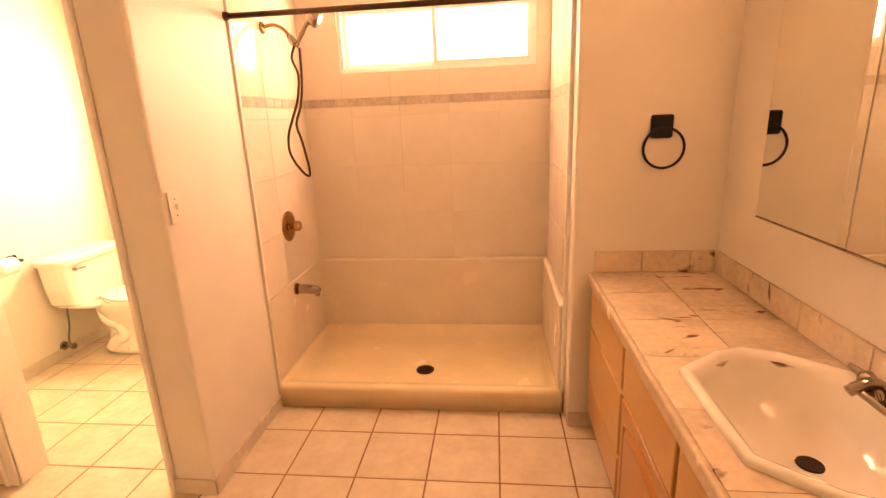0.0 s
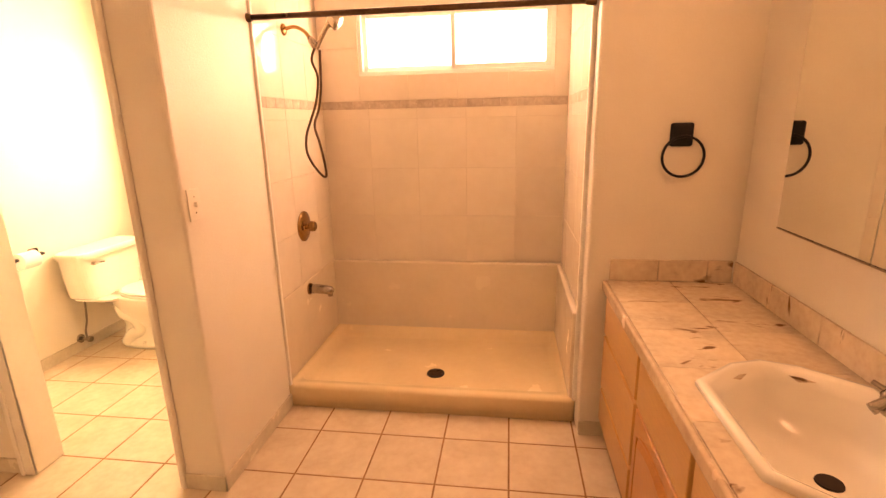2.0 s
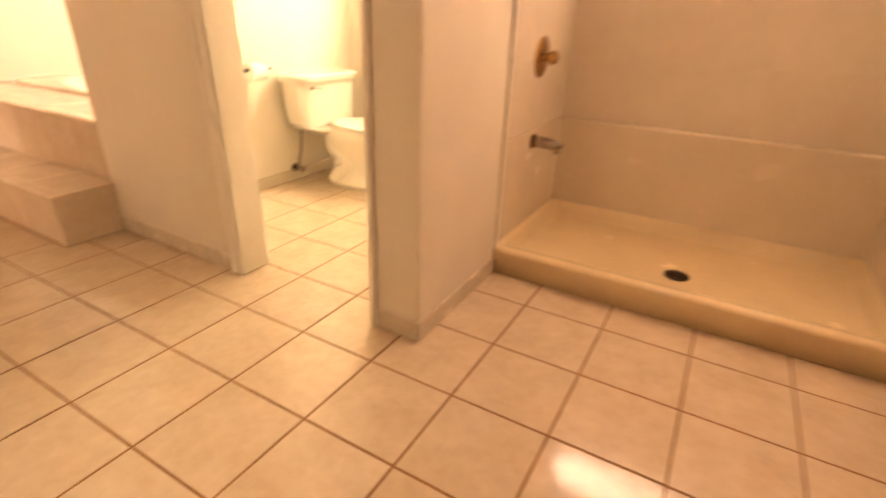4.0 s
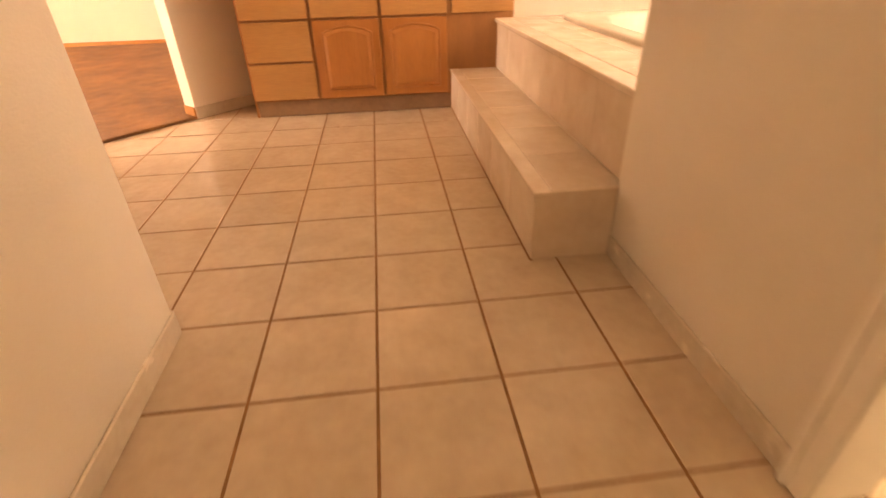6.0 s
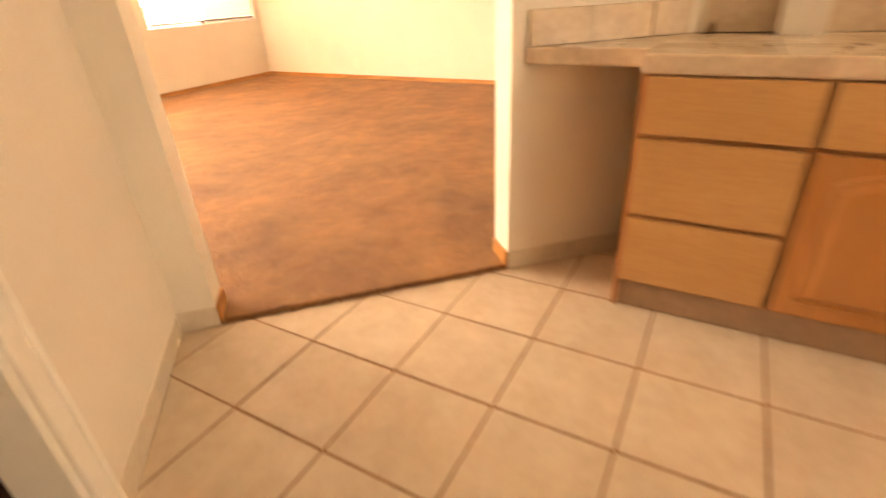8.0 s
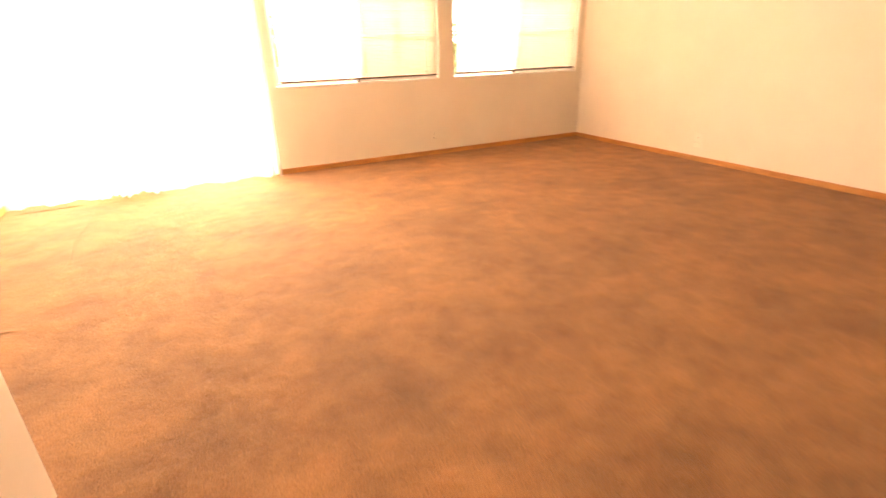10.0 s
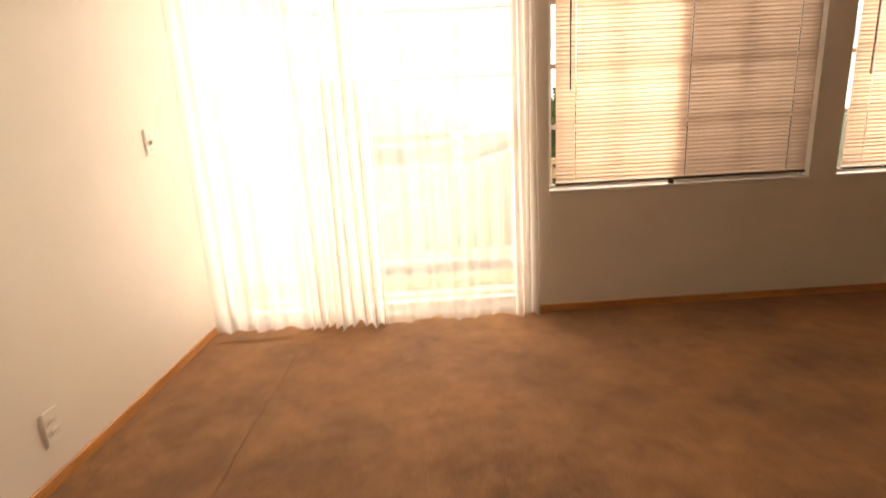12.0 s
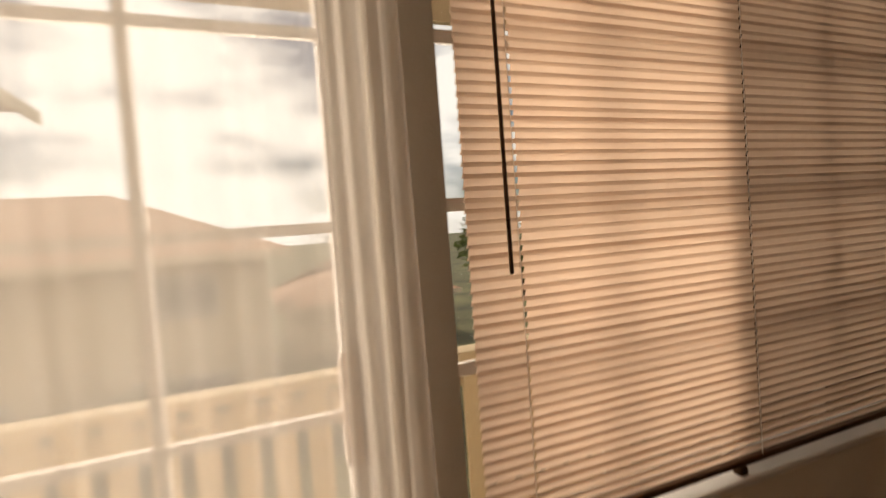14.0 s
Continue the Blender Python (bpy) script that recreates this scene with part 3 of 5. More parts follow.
# plumbing wall and the wall opposite
for nm, x, nx in (("plumbing", 1.595, 1), ("opposite", 3.12, -1)):
    y = 1.45
    tile_wall("shower_tiles_" + nm, (x, y, 0), (0, 1, 0), (nx, 0, 0), 0.85, 0.585, BANDZ, 0.305, WALL_TILE, "cream glazed shower side wall tiles")
    tile_wall("shower_band_" + nm, (x, y, 0), (0, 1, 0), (nx, 0, 0), 0.85, BANDZ, BANDZ + 0.05, 0.102, BAND_TILE, "narrow tan decorative tile band")
    tile_wall("shower_tiles_upper_" + nm, (x, y, 0), (0, 1, 0), (nx, 0, 0), 0.85, BANDZ + 0.05, 2.30, 0.305, WALL_TILE, "cream glazed shower side wall tiles")
# the thicker moulded apron below
bm = bmesh.new()
box(bm, (1.60, 2.262, 0.11), (3.115, 2.299, 0.585), 0.012, 3)
box(bm, (3.085, 1.46, 0.11), (3.119, 2.29, 0.58), 0.012, 3)
box(bm, (1.596, 1.50, 0.11), (1.606, 2.29, 0.585), 0.004, 2)
tagged(link("shower_apron", bm, APRON), "cream moulded lower shower surround with a ledge", "shower surround", kind="structure")
bm = boxes(((1.60, 1.432, 0.12), (1.632, 1.452, 2.31), 0.006, 2))
tagged(link("trim", bm, TRIM), "white edge trim of the shower tiles", "trim", kind="structure")
bm = boxes(((3.100, 1.432, 0.12), (3.122, 1.455, 2.31), 0.006, 2))
tagged(link("trim", bm, TRIM), "white edge trim of the shower tiles", "trim", kind="structure")


def slider_window(name, x0, x1, y, z0, z1, depth, glass, label, muntins=0, inward=1, screen=False, rows=0):
    """A two-pane sliding window filling an opening in a wall along x."""
    root = thing(name, ((x0 + x1) / 2, y, z0), label, "window", kind="structure")
    f = 0.018 if muntins else 0.024
    ya, yb = y - depth / 2, y + depth / 2
    bm = boxes(((x0, ya, z0), (x1, yb, z0 + f), 0.003), ((x0, ya, z1 - f), (x1, yb, z1), 0.003), ((x0, ya, z0 + f), (x0 + f, yb, z1 - f), 0.003), ((x1 - f, ya, z0 + f), (x1, yb, z1 - f), 0.003))
    part("window_frame", bm, VINYL, root)
    xm = (x0 + x1) / 2
    for k, (a, b, dy) in enumerate(((x0 + f, xm + 0.02, 0.012 * inward), (xm - 0.02, x1 - f, -0.012 * inward))):
        s = 0.018 if muntins else 0.027
        yc = y + dy
        bm = boxes(((a, yc - 0.010, z0 + f), (a + s, yc + 0.010, z1 - f), 0.002), ((b - s, yc - 0.010, z0 + f), (b, yc + 0.010, z1 - f), 0.002),
                   ((a + s, yc - 0.010, z0 + f), (b - s, yc + 0.010, z0 + f + s), 0.002), ((a + s, yc - 0.010, z1 - f - s), (b - s, yc + 0.010, z1 - f), 0.002))
        sash = part("sash", bm, VINYL, root)
        pane = part("pane", boxes(((a + s, yc - 0.002, z0 + f + s), (b - s, yc + 0.002, z1 - f - s))), glass, sash)
        pane.visible_shadow = False
        for i in range(1, muntins + 1):
            xx = a + s + (b - a - 2 * s) * i / (muntins + 1)
            part("muntin", boxes(((xx - 0.013, yc - 0.005, z0 + f + s), (xx + 0.013, yc + 0.005, z1 - f - s))), VINYL, sash)
        for i in range(1, rows + 1):
            zz = z0 + f + s + (z1 - z0 - 2 * f - 2 * s) * i / (rows + 1)
            part("muntin", boxes(((a + s, yc - 0.0045, zz - 0.013), (b - s, yc + 0.0045, zz + 0.013))), VINYL, sash)
    if screen:
        part("screen", boxes(((x0 + f, y - 0.040, z0 + f), (xm, y - 0.039, z1 - f))), SCREEN, root, "dark insect screen")
    return root


slider_window("window_1", 1.851, 3.029, 2.335, 1.758, 2.139, 0.06, FROST, "frosted sliding window high in the shower")
slider_window("window_2", 0.247, 0.993, 2.66, 1.152, 2.048, 0.06, FROST, "frosted toilet room window")
slider_window("window_3", -1.848, -0.552, 2.66, 1.102, 1.998, 0.06, FROST, "frosted window above the tub")


def shower_fittings():
    # curtain rod
    root = thing("curtain_rod", (2.36, 1.45, 1.94), "brown metal shower curtain rod", "curtain rod")
    part("rod", tube(bmesh.new(), [(1.61, 1.425, 1.938), (3.10, 1.425, 1.938)], 0.0125, 16), BRONZE, root, smooth=True)
    part("end_cap", tube(bmesh.new(), [(1.602, 1.425, 1.938), (1.612, 1.425, 1.938), (1.64, 1.425, 1.938)], [0.021, 0.021, 0.016], 18), BRONZE, root)
    part("end_cap", tube(bmesh.new(), [(3.112, 1.425, 1.938), (3.100, 1.425, 1.938), (3.07, 1.425, 1.938)], [0.021, 0.021, 0.016], 18), BRONZE, root)
    # shower head with its hose
    root = thing("hand_shower", (1.60, 1.82, 1.96), "brass hand shower on an arm with a looped dark hose", "hand shower")
    w = 1.602
    part("wall_flange", tube(bmesh.new(), [(w, 1.82, 1.955), (w + 0.008, 1.82, 1.955), (w + 0.014, 1.82, 1.955)], [0.03, 0.028, 0.012], 20), BRASS, root, smooth=True)
    part("arm", tube(bmesh.new(), spline([(w, 1.82, 1.955), (w + 0.06, 1.82, 1.965), (w + 0.11, 1.82, 1.945), (w + 0.145, 1.82, 1.905)]), 0.0095, 12), BRASS, root, smooth=True)
    br = part("bracket", tube(bmesh.new(), [(w + 0.138, 1.82, 1.912), (w + 0.150, 1.82, 1.895), (w + 0.165, 1.82, 1.872), (w + 0.172, 1.82, 1.86)], [0.014, 0.019, 0.019, 0.012], 14), CHROME, root, smooth=True)
    part("knob", tube(bmesh.new(), [(w + 0.160, 1.82, 1.875), (w + 0.160, 1.878, 1.875)], 0.011, 12), CHROME, br)
    part("handle", tube(bmesh.new(), spline([(w + 0.172, 1.82, 1.855), (w + 0.20, 1.82, 1.90), (w + 0.235, 1.82, 1.955), (w + 0.262, 1.82, 1.985)], 5), [0.010] * 6 + [0.012] * 5 + [0.016] * 5, 14), CHROME, root, smooth=True)
    part("spray_head", tube(bmesh.new(), [(w + 0.245, 1.82, 1.995), (w + 0.262, 1.82, 1.992), (w + 0.292, 1.82, 1.977), (w + 0.302, 1.82, 1.970)], [0.016, 0.034, 0.042, 0.038], 22), CHROME, root, smooth=True)
    pts = [(w + 0.165, 1.82, 1.865), (w + 0.142, 1.82, 1.80), (w + 0.155, 1.852, 1.72), (w + 0.150, 1.82, 1.60), (w + 0.110, 1.82, 1.50), (w + 0.078, 1.82, 1.42),
           (w + 0.072, 1.82, 1.33), (w + 0.108, 1.82, 1.25), (w + 0.158, 1.82, 1.195), (w + 0.172, 1.82, 1.225), (w + 0.150, 1.82, 1.37), (w + 0.128, 1.82, 1.47),
           (w + 0.146, 1.856, 1.56), (w + 0.163, 1.862, 1.66), (w + 0.172, 1.858, 1.76), (w + 0.178, 1.852, 1.855)]
    part("hose", tube(bmesh.new(), spline(pts, 6), 0.0068, 10), BRONZE, root, "dark flexible hose", smooth=True)
    # mixing valve
    root = thing("shower_valve", (1.60, 1.865, 0.91), "round aged brass shower valve with a knob", "shower valve")
    c = (1.848, 0.908)
    part("escutcheon", tube(bmesh.new(), [(w, c[0], c[1]), (w + 0.006, c[0], c[1]), (w + 0.014, c[0], c[1])], [0.088, 0.086, 0.060], 36), BRASS, root, smooth=True)
    part("stem", tube(bmesh.new(), [(w + 0.012, c[0], c[1]), (w + 0.04, c[0], c[1])], 0.018, 18), BRASS, root)
    part("knob", tube(bmesh.new(), [(w + 0.036, c[0], c[1]), (w + 0.044, c[0], c[1]), (w + 0.066, c[0], c[1]), (w + 0.074, c[0], c[1])], [0.020, 0.031, 0.029, 0.018], 14), BRASS, root)
    # tub spout
    root = thing("tub_spout", (1.60, 1.838, 0.53), "aged brass wall spout", "spout")
    part("flange", tube(bmesh.new(), [(1.606, 1.838, 0.53), (1.614, 1.838, 0.53)], [0.036, 0.034], 22), BRASS, root)
    part("spout", tube(bmesh.new(), [(1.61, 1.838, 0.53), (1.66, 1.838, 0.53), (1.70, 1.838, 0.527), (1.735, 1.838, 0.52), (1.75, 1.838, 0.512)], [0.029, 0.028, 0.027, 0.026, 0.018], 18), CHROME, root, smooth=True)
    part("outlet", tube(bmesh.new(), [(1.732, 1.838, 0.51), (1.732, 1.838, 0.488)], 0.015, 14), CHROME, root)


shower_fittings()


def switch_plate(name, at, normal, w, h, label, toggles=1, outlet=False):
    """A wall plate with its toggle or its two sockets."""
    root = thing(name, at, label, "outlet" if outlet else "switch")
    rot = Vector(normal).to_track_quat("Z", "Y").to_matrix().to_4x4()
    m = Matrix.Translation(at) @ rot
    part("plate", box(bmesh.new(), (-w / 2, -h / 2, 0), (w / 2, h / 2, 0.006), 0.002, 2, m=m), PLASTIC, root)
    if outlet:
        for s in (-1, 1):
            so = part("socket", box(bmesh.new(), (-0.017, s * 0.02 - 0.013, 0.005), (0.017, s * 0.02 + 0.013, 0.0085), 0.003, 2, m=m), PLASTIC, root)
            for d in (-0.006, 0.006):
                part("slot", box(bmesh.new(), (d - 0.001, s * 0.02 - 0.004, 0.008), (d + 0.001, s * 0.02 + 0.005, 0.0089), m=m), DARK, so)
    else:
        part("toggle", box(bmesh.new(), (-0.005, -0.008, 0.004), (0.005, 0.010, 0.018), 0.002, 1, m=m), PLASTIC, root)
        for s in (-1, 1):
            part("screw", tube(bmesh.new(), [m @ Vector((0, s * 0.030, 0.005)), m @ Vector((0, s * 0.030, 0.0068))], 0.003, 8), CHROME, root)
    return root


switch_plate("light_switch", (1.6205, 0.865, 1.20), (1, 0, 0), 0.072, 0.118, "ivory light switch plate on the partition")


def towel_ring():
    root = thing("towel_ring", (3.456, 1.34, 1.44), "black iron towel ring on a square plate", "towel ring")
    part("mount", box(bmesh.new(), (3.412, 1.318, 1.362), (3.500, 1.3395, 1.455), 0.010, 3), BLACK, root)
    cx, cz, r = 3.466, 1.322, 0.080
    pts = [(cx + r * math.cos(a), 1.318, cz + r * math.sin(a)) for a in (2 * math.pi * k / 40 for k in range(41))]
    part("ring", tube(bmesh.new(), pts, 0.0055, 10), BLACK, root, smooth=True)


towel_ring()


# ---- vanities ----
def arch_panel(bm, u0, u1, z0, z1, rise, put, d0, d1, inset=0.0):
    """A raised panel with an arched head: put(u, z, d) gives the place."""
    top = []
    n = 10
    uw = u1 - u0
    for k in range(n + 1):
        t = k / n
        top.append((u1 - inset - (uw - 2 * inset) * t, z1 - inset - rise * (1 - math.sin(math.pi * t) ** 0.8)))
    pts = [(u0 + inset, z0 + inset), (u1 - inset, z0 + inset)] + top
    c = ((u0 + u1) / 2, (z0 + z1) / 2)
    inner = [(c[0] + (u - c[0]) * 0.86, c[1] + (z - c[1]) * 0.90) for u, z in pts]
    loft(bm, [[put(u, z, d0) for u, z in pts], [put(u, z, d1) for u, z in inner]], close_first=False)
    return bm


def vanity(name, face_x, out, columns, y0, y1, depth, top, label, lowest=0.10, z_gap=(0.578, 0.337), kick_to=None):
    """A bathroom cabinet whose fronts face out (+1 or -1 along x); columns of ('drawers' | 'door' | 'top', ya, yb)."""
    root = thing(name, (face_x - out * depth / 2, (y0 + y1) / 2, 0), label, "vanity cabinet")
    xb = face_x - out * depth
    def bx(a, b, ya, yb, za, zb, bev=0.0, bm=None):
        return box(bm or bmesh.new(), (min(a, b), ya, za), (max(a, b), yb, zb), bev, 2)
    part("body", bx(face_x - out * 0.02, face_x, y0, y1, 0.60, top, bm=bx(xb, face_x, y0, y1, lowest, 0.60)), CAB_DARK, root)
    part("toe_kick", bx(xb, face_x - out * 0.012, y0 + 0.003, kick_to or y1, 0.003, lowest), KICK, root, "brown toe kick strip")
    part("side_panel", bx(xb, face_x + out * 0.003, y0 - 0.012, y0, 0.004, top), MAPLE, root)
    f0, f1 = face_x, face_x + out * 0.019
    def put(u, z, d):
        return (f1 + out * d, u, z)
    g1, g2 = z_gap
    for kind, ya, yb in columns:
        part("drawer_front", bx(f0, f1, ya, yb, g1 + 0.008, top - 0.012, 0.004), MAPLE_SIDE, root)
        if kind == "drawers":
            part("drawer_front", bx(f0, f1, ya, yb, g2 + 0.008, g1 - 0.006, 0.004), MAPLE_SIDE, root)
            part("drawer_front", bx(f0, f1, ya, yb, lowest + 0.012, g2 - 0.006, 0.004), MAPLE_SIDE, root)
        elif kind == "door":
            za, zb = lowest + 0.012, g1 - 0.006
            d = part("door", bx(f0, f1, ya, yb, za, zb, 0.004), MAPLE, root, "arched raised-panel maple door")
            bm = bmesh.new()
            arch_panel(bm, ya + 0.058, yb - 0.058, za + 0.055, zb - 0.045, 0.035, put, 0.0005, 0.011)
            part("raised_panel", bm, MAPLE, d)
            # bead round the panel
            bm = bmesh.new()
            u0, u1, q0, q1 = ya + 0.05, yb - 0.05, za + 0.047, zb - 0.037
            line = [(u0, q0), (u1, q0)] + [(u1 - (u1 - u0) * k / 10, q1 - 0.035 * (1 - math.sin(math.pi * k / 10) ** 0.8)) for k in range(11)] + [(u0, q0)]
            tube(bm, [put(u, z, 0.0) for u, z in line], 0.006, 6)
            part("bead", bm, MAPLE, d)
    return root


vanity("vanity_cabinet", -2.15, 1, [("drawers", -0.742, -0.345), ("door", -0.325, 0.078), ("door", 0.098, 0.503), ("top", 0.535, 0.925)], -0.745, 0.929, 0.54, 0.752,
       "maple vanity cabinet with arched doors and drawers", kick_to=0.53)
vanity("vanity_cabinet", 3.225, -1, [("drawers", 0.762, 1.315), ("door", 0.270, 0.738), ("door", -0.215, 0.246), ("drawers", -0.72, -0.24)], -0.75, 1.338, 0.50, 0.745,
       "maple vanity cabinet beside the shower", z_gap=(0.540, 0.278))


def outside(poly, hole):
    """A polygon less a convex hole, as convex pieces."""
    out, rest = [], poly
    for (x0, y0), (x1, y1) in zip(hole, hole[1:] + hole[:1]):
        a, c = y1 - y0, -(x1 - x0)
        k = a * x0 + c * y0
        piece = clip(rest, -a, -c, -k)
        if len(piece) > 2:
            out.append(piece)
        rest = clip(rest, a, c, k)
        if len(rest) < 3:
            break
    return out


SX, SY = 3.485, 0.275
HEX = [(SX + px * 0.9, SY + py * 0.92) for px, py in ((-0.215, 0.18), (-0.215, -0.18), (0.0, -0.315), (0.215, -0.18), (0.215, 0.18), (0.0, 0.315))]
OVAL = [(-2.42 + 0.19 * math.cos(a), 0.06 + 0.24 * math.sin(a)) for a in (2 * math.pi * k / 16 for k in range(16))]


def countertop(name, slabs, nose, label):
    root = thing(name, nose[0], label, "countertop")
    bm = bmesh.new()
    for poly, z0, z1 in slabs:
        for p in outside(poly, HEX if poly[0][0] > 0 else OVAL):
            prism(bm, p, z0, z1)
    part("slab", bm, MARBLE_EDGE, root)
    bm = bmesh.new()
    for lo, hi in nose[1:]:
        box(bm, lo, hi, 0.008, 3)
    part("nosing", bm, MARBLE_EDGE, root, "rounded tile edge")
    return root


def tiles_on(root, x0, x1, y0, y1, z, size, skip=None, thick=0.006, joint=0.003, material=None, cut=None, name="tile"):
    """Square tiles laid on a top; skip(x, y) leaves one out, cut clips the outlines."""
    y = y0
    while y < y1 - 0.01:
        ye = min(y + size, y1)
        x = x0
        while x < x1 - 0.01:
            xe = min(x + size, x1)
            poly = [(x + joint / 2, y + joint / 2), (xe - joint / 2, y + joint / 2), (xe - joint / 2, ye - joint / 2), (x + joint / 2, ye - joint / 2)]
            if cut:
                poly = clip(poly, *cut)
            if len(poly) > 2 and not (skip and skip((x + xe) / 2, (y + ye) / 2)):
                bm = bmesh.new()
                for p in outside(poly, HEX if poly[0][0] > 0 else OVAL):
                    prism(bm, p, z, z + thick)
                if bm.faces:
                    part(name, bm, material or MARBLE, root)
            x = xe
        y = ye


# counter by the shower, left open where the sink drops in
c1 = countertop("countertop", [([(3.20, -0.77), (3.73, -0.77), (3.73, 1.34), (3.20, 1.34)], 0.745, 0.783)],
                [(3.46, 0.28, 0.745), ((3.188, -0.77, 0.742), (3.204, 1.339, 0.789))], "pale marble tile countertop with dark veins")
tiles_on(c1, 3.205, 3.73, -0.765, 1.34, 0.7835, 0.263)
b1 = thing("backsplash", (3.72, 0.3, 0.79), "marble tile backsplash strip on the wall", "backsplash")
y = 1.326
while y > -0.77:
    ya = max(y - 0.30, -0.77)
    part("tile", box(bmesh.new(), (3.717, ya + 0.0015, 0.791), (3.729, y - 0.0015, 0.885), 0.002, 1), MARBLE, b1)
    y = ya
x = 3.215
while x < 3.71:
    xe = min(x + 0.20, 3.716)
    part("tile", box(bmesh.new(), (x + 0.0015, 1.327, 0.791), (xe - 0.0015, 1.3395, 0.885), 0.002, 1), MARBLE, b1)
    x = xe

# counter between the bedroom and the tub, with its dressing corner
c2 = countertop("countertop", [([(-2.70, -0.745), (-2.145, -0.745), (-2.145, 0.928), (-2.70, 0.928)], 0.752, 0.788), (clip([(-2.70, -1.20), (-2.255, -1.20), (-2.255, -0.745), (-2.70, -0.745)], -1, -1, 3.375), 0.752, 0.788)],
                [(-2.4, 0.1, 0.752), ((-2.146, -0.758, 0.745), (-2.128, 0.928, 0.796)), ((-2.256, -1.122, 0.745), (-2.240, -0.755, 0.796))], "marble tile countertop with a dressing corner")
tiles_on(c2, -2.695, -2.147, -0.75, 0.928, 0.7885, 0.30)
tiles_on(c2, -2.695, -2.257, -1.15, -0.75, 0.7885, 0.30, cut=(-1, -1, 3.375))
b2 = thing("backsplash", (-2.69, 0.1, 0.79), "tan marble tile backsplash behind the sink", "backsplash")
y = -0.66
while y < 0.92:
    ye = min(y + 0.30, 0.928)
    part("tile", box(bmesh.new(), (-2.699, y + 0.0015, 0.796), (-2.688, ye - 0.0015, 0.90), 0.002, 1), MARBLE, b2)
    y = ye
m, length = along(on_b(1.235), on_b(1.85))
s = 0.0
while s < 0.59:
    part("tile", box(bmesh.new(), (s + 0.0015, -0.012, 0.796), (min(s + 0.22, 0.59) - 0.0015, -0.001, 0.90), 0.002, 1, m=m), MARBLE, b2)
    s += 0.22


def drop_in_sink(name, cx, cy, z, label, spout_dir, hexed=True, metal=None):
    """A drop-in basin with a raised rim; its long axis runs along y."""
    root = thing(name, (cx, cy, z), label, "sink")
    def outline(k, zz, dx=0.0):
        if hexed:
            base_pts = [(0.215, 0.18), (0.09, 0.285), (0.0, 0.315), (-0.09, 0.285), (-0.215, 0.18), (-0.215, 0.0), (-0.215, -0.18), (-0.09, -0.285), (0.0, -0.315), (0.09, -0.285), (0.215, -0.18), (0.215, 0.0)]
            return [(cx + dx + px * k, cy + py * (1 - (1 - k) * 0.8), zz) for px, py in base_pts]
        return [(p[0] + dx, p[1], zz) for p in ring(cx, cy, zz, 0.21 * k, 0.265 * (1 - (1 - k) * 0.8), 32, 2.2)]
    bm = bmesh.new()
    loft(bm, [outline(1.0, z + 0.001), outline(1.0, z + 0.012), outline(0.985, z + 0.018), outline(0.93, z + 0.019), outline(0.86, z + 0.012), outline(0.80, z - 0.02),
              outline(0.70, z - 0.09), outline(0.52, z - 0.125), outline(0.2, z - 0.135)], close_first=False)
    part("basin", bm, ENAMEL, root, smooth=True)
    part("drain", tube(bmesh.new(), [(cx + 0.03 * spout_dir[0], cy, z - 0.1345), (cx + 0.03 * spout_dir[0], cy, z - 0.130)], [0.030, 0.028], 20), DARK, root)
    metal = metal or CHROME
    fx = cx + spout_dir[0] * 0.165
    fa = thing("faucet", (fx, cy, z + 0.018), ("dark bronze" if metal is BRONZE else "dull chrome") + " two-handle faucet behind the basin", "faucet")
    zz = z + 0.017
    dx = -spout_dir[0]
    part("base", box(bmesh.new(), (fx - 0.024, cy - 0.085, zz), (fx + 0.024, cy + 0.085, zz + 0.022), 0.009, 3), metal, fa)
    part("spout", tube(bmesh.new(), spline([(fx, cy, zz + 0.015), (fx + dx * 0.02, cy, zz + 0.060), (fx + dx * 0.05, cy, zz + 0.066), (fx + dx * 0.085, cy, zz + 0.046)], 5), 0.013, 12), metal, fa, smooth=True)
    for s in (-1, 1):
        h = part("handle", tube(bmesh.new(), [(fx, cy + s * 0.066, zz + 0.018), (fx, cy + s * 0.066, zz + 0.045), (fx, cy + s * 0.066, zz + 0.056)], [0.017, 0.020, 0.012], 14), metal, fa, smooth=True)
        part("lever", tube(bmesh.new(), [(fx, cy + s * 0.066, zz + 0.050), (fx + dx * 0.02, cy + s * 0.10, zz + 0.060)], [0.007, 0.006], 8), metal, h)


drop_in_sink("sink", SX, SY, 0.789, "white hexagonal drop-in sink", (1, 0))
drop_in_sink("sink", -2.42, 0.06, 0.794, "white oval drop-in sink", (-1, 0), hexed=False, metal=BRONZE)


def medicine_mirror():
    root = thing("mirror_cabinet", (3.70, 0.3, 1.117), "frameless three-door mirror cabinet on the wall", "mirror cabinet")
    z0, z1 = 1.117, 1.90
    part("cabinet_body", boxes(((3.668, -0.37, z0 + 0.004), (3.7295, 0.935, z1 - 0.004))), TRIM, root)
    for ya, yb in ((0.503, 0.94), (0.064, 0.499), (-0.375, 0.060)):
        part("mirror_door", box(bmesh.new(), (3.660, ya, z0), (3.6665, yb, z1), 0.0015, 1), MIRROR, root)
        part("bottom_channel", boxes(((3.659, ya, z0 - 0.005), (3.668, yb, z0 - 0.0005))), CHROME, root)


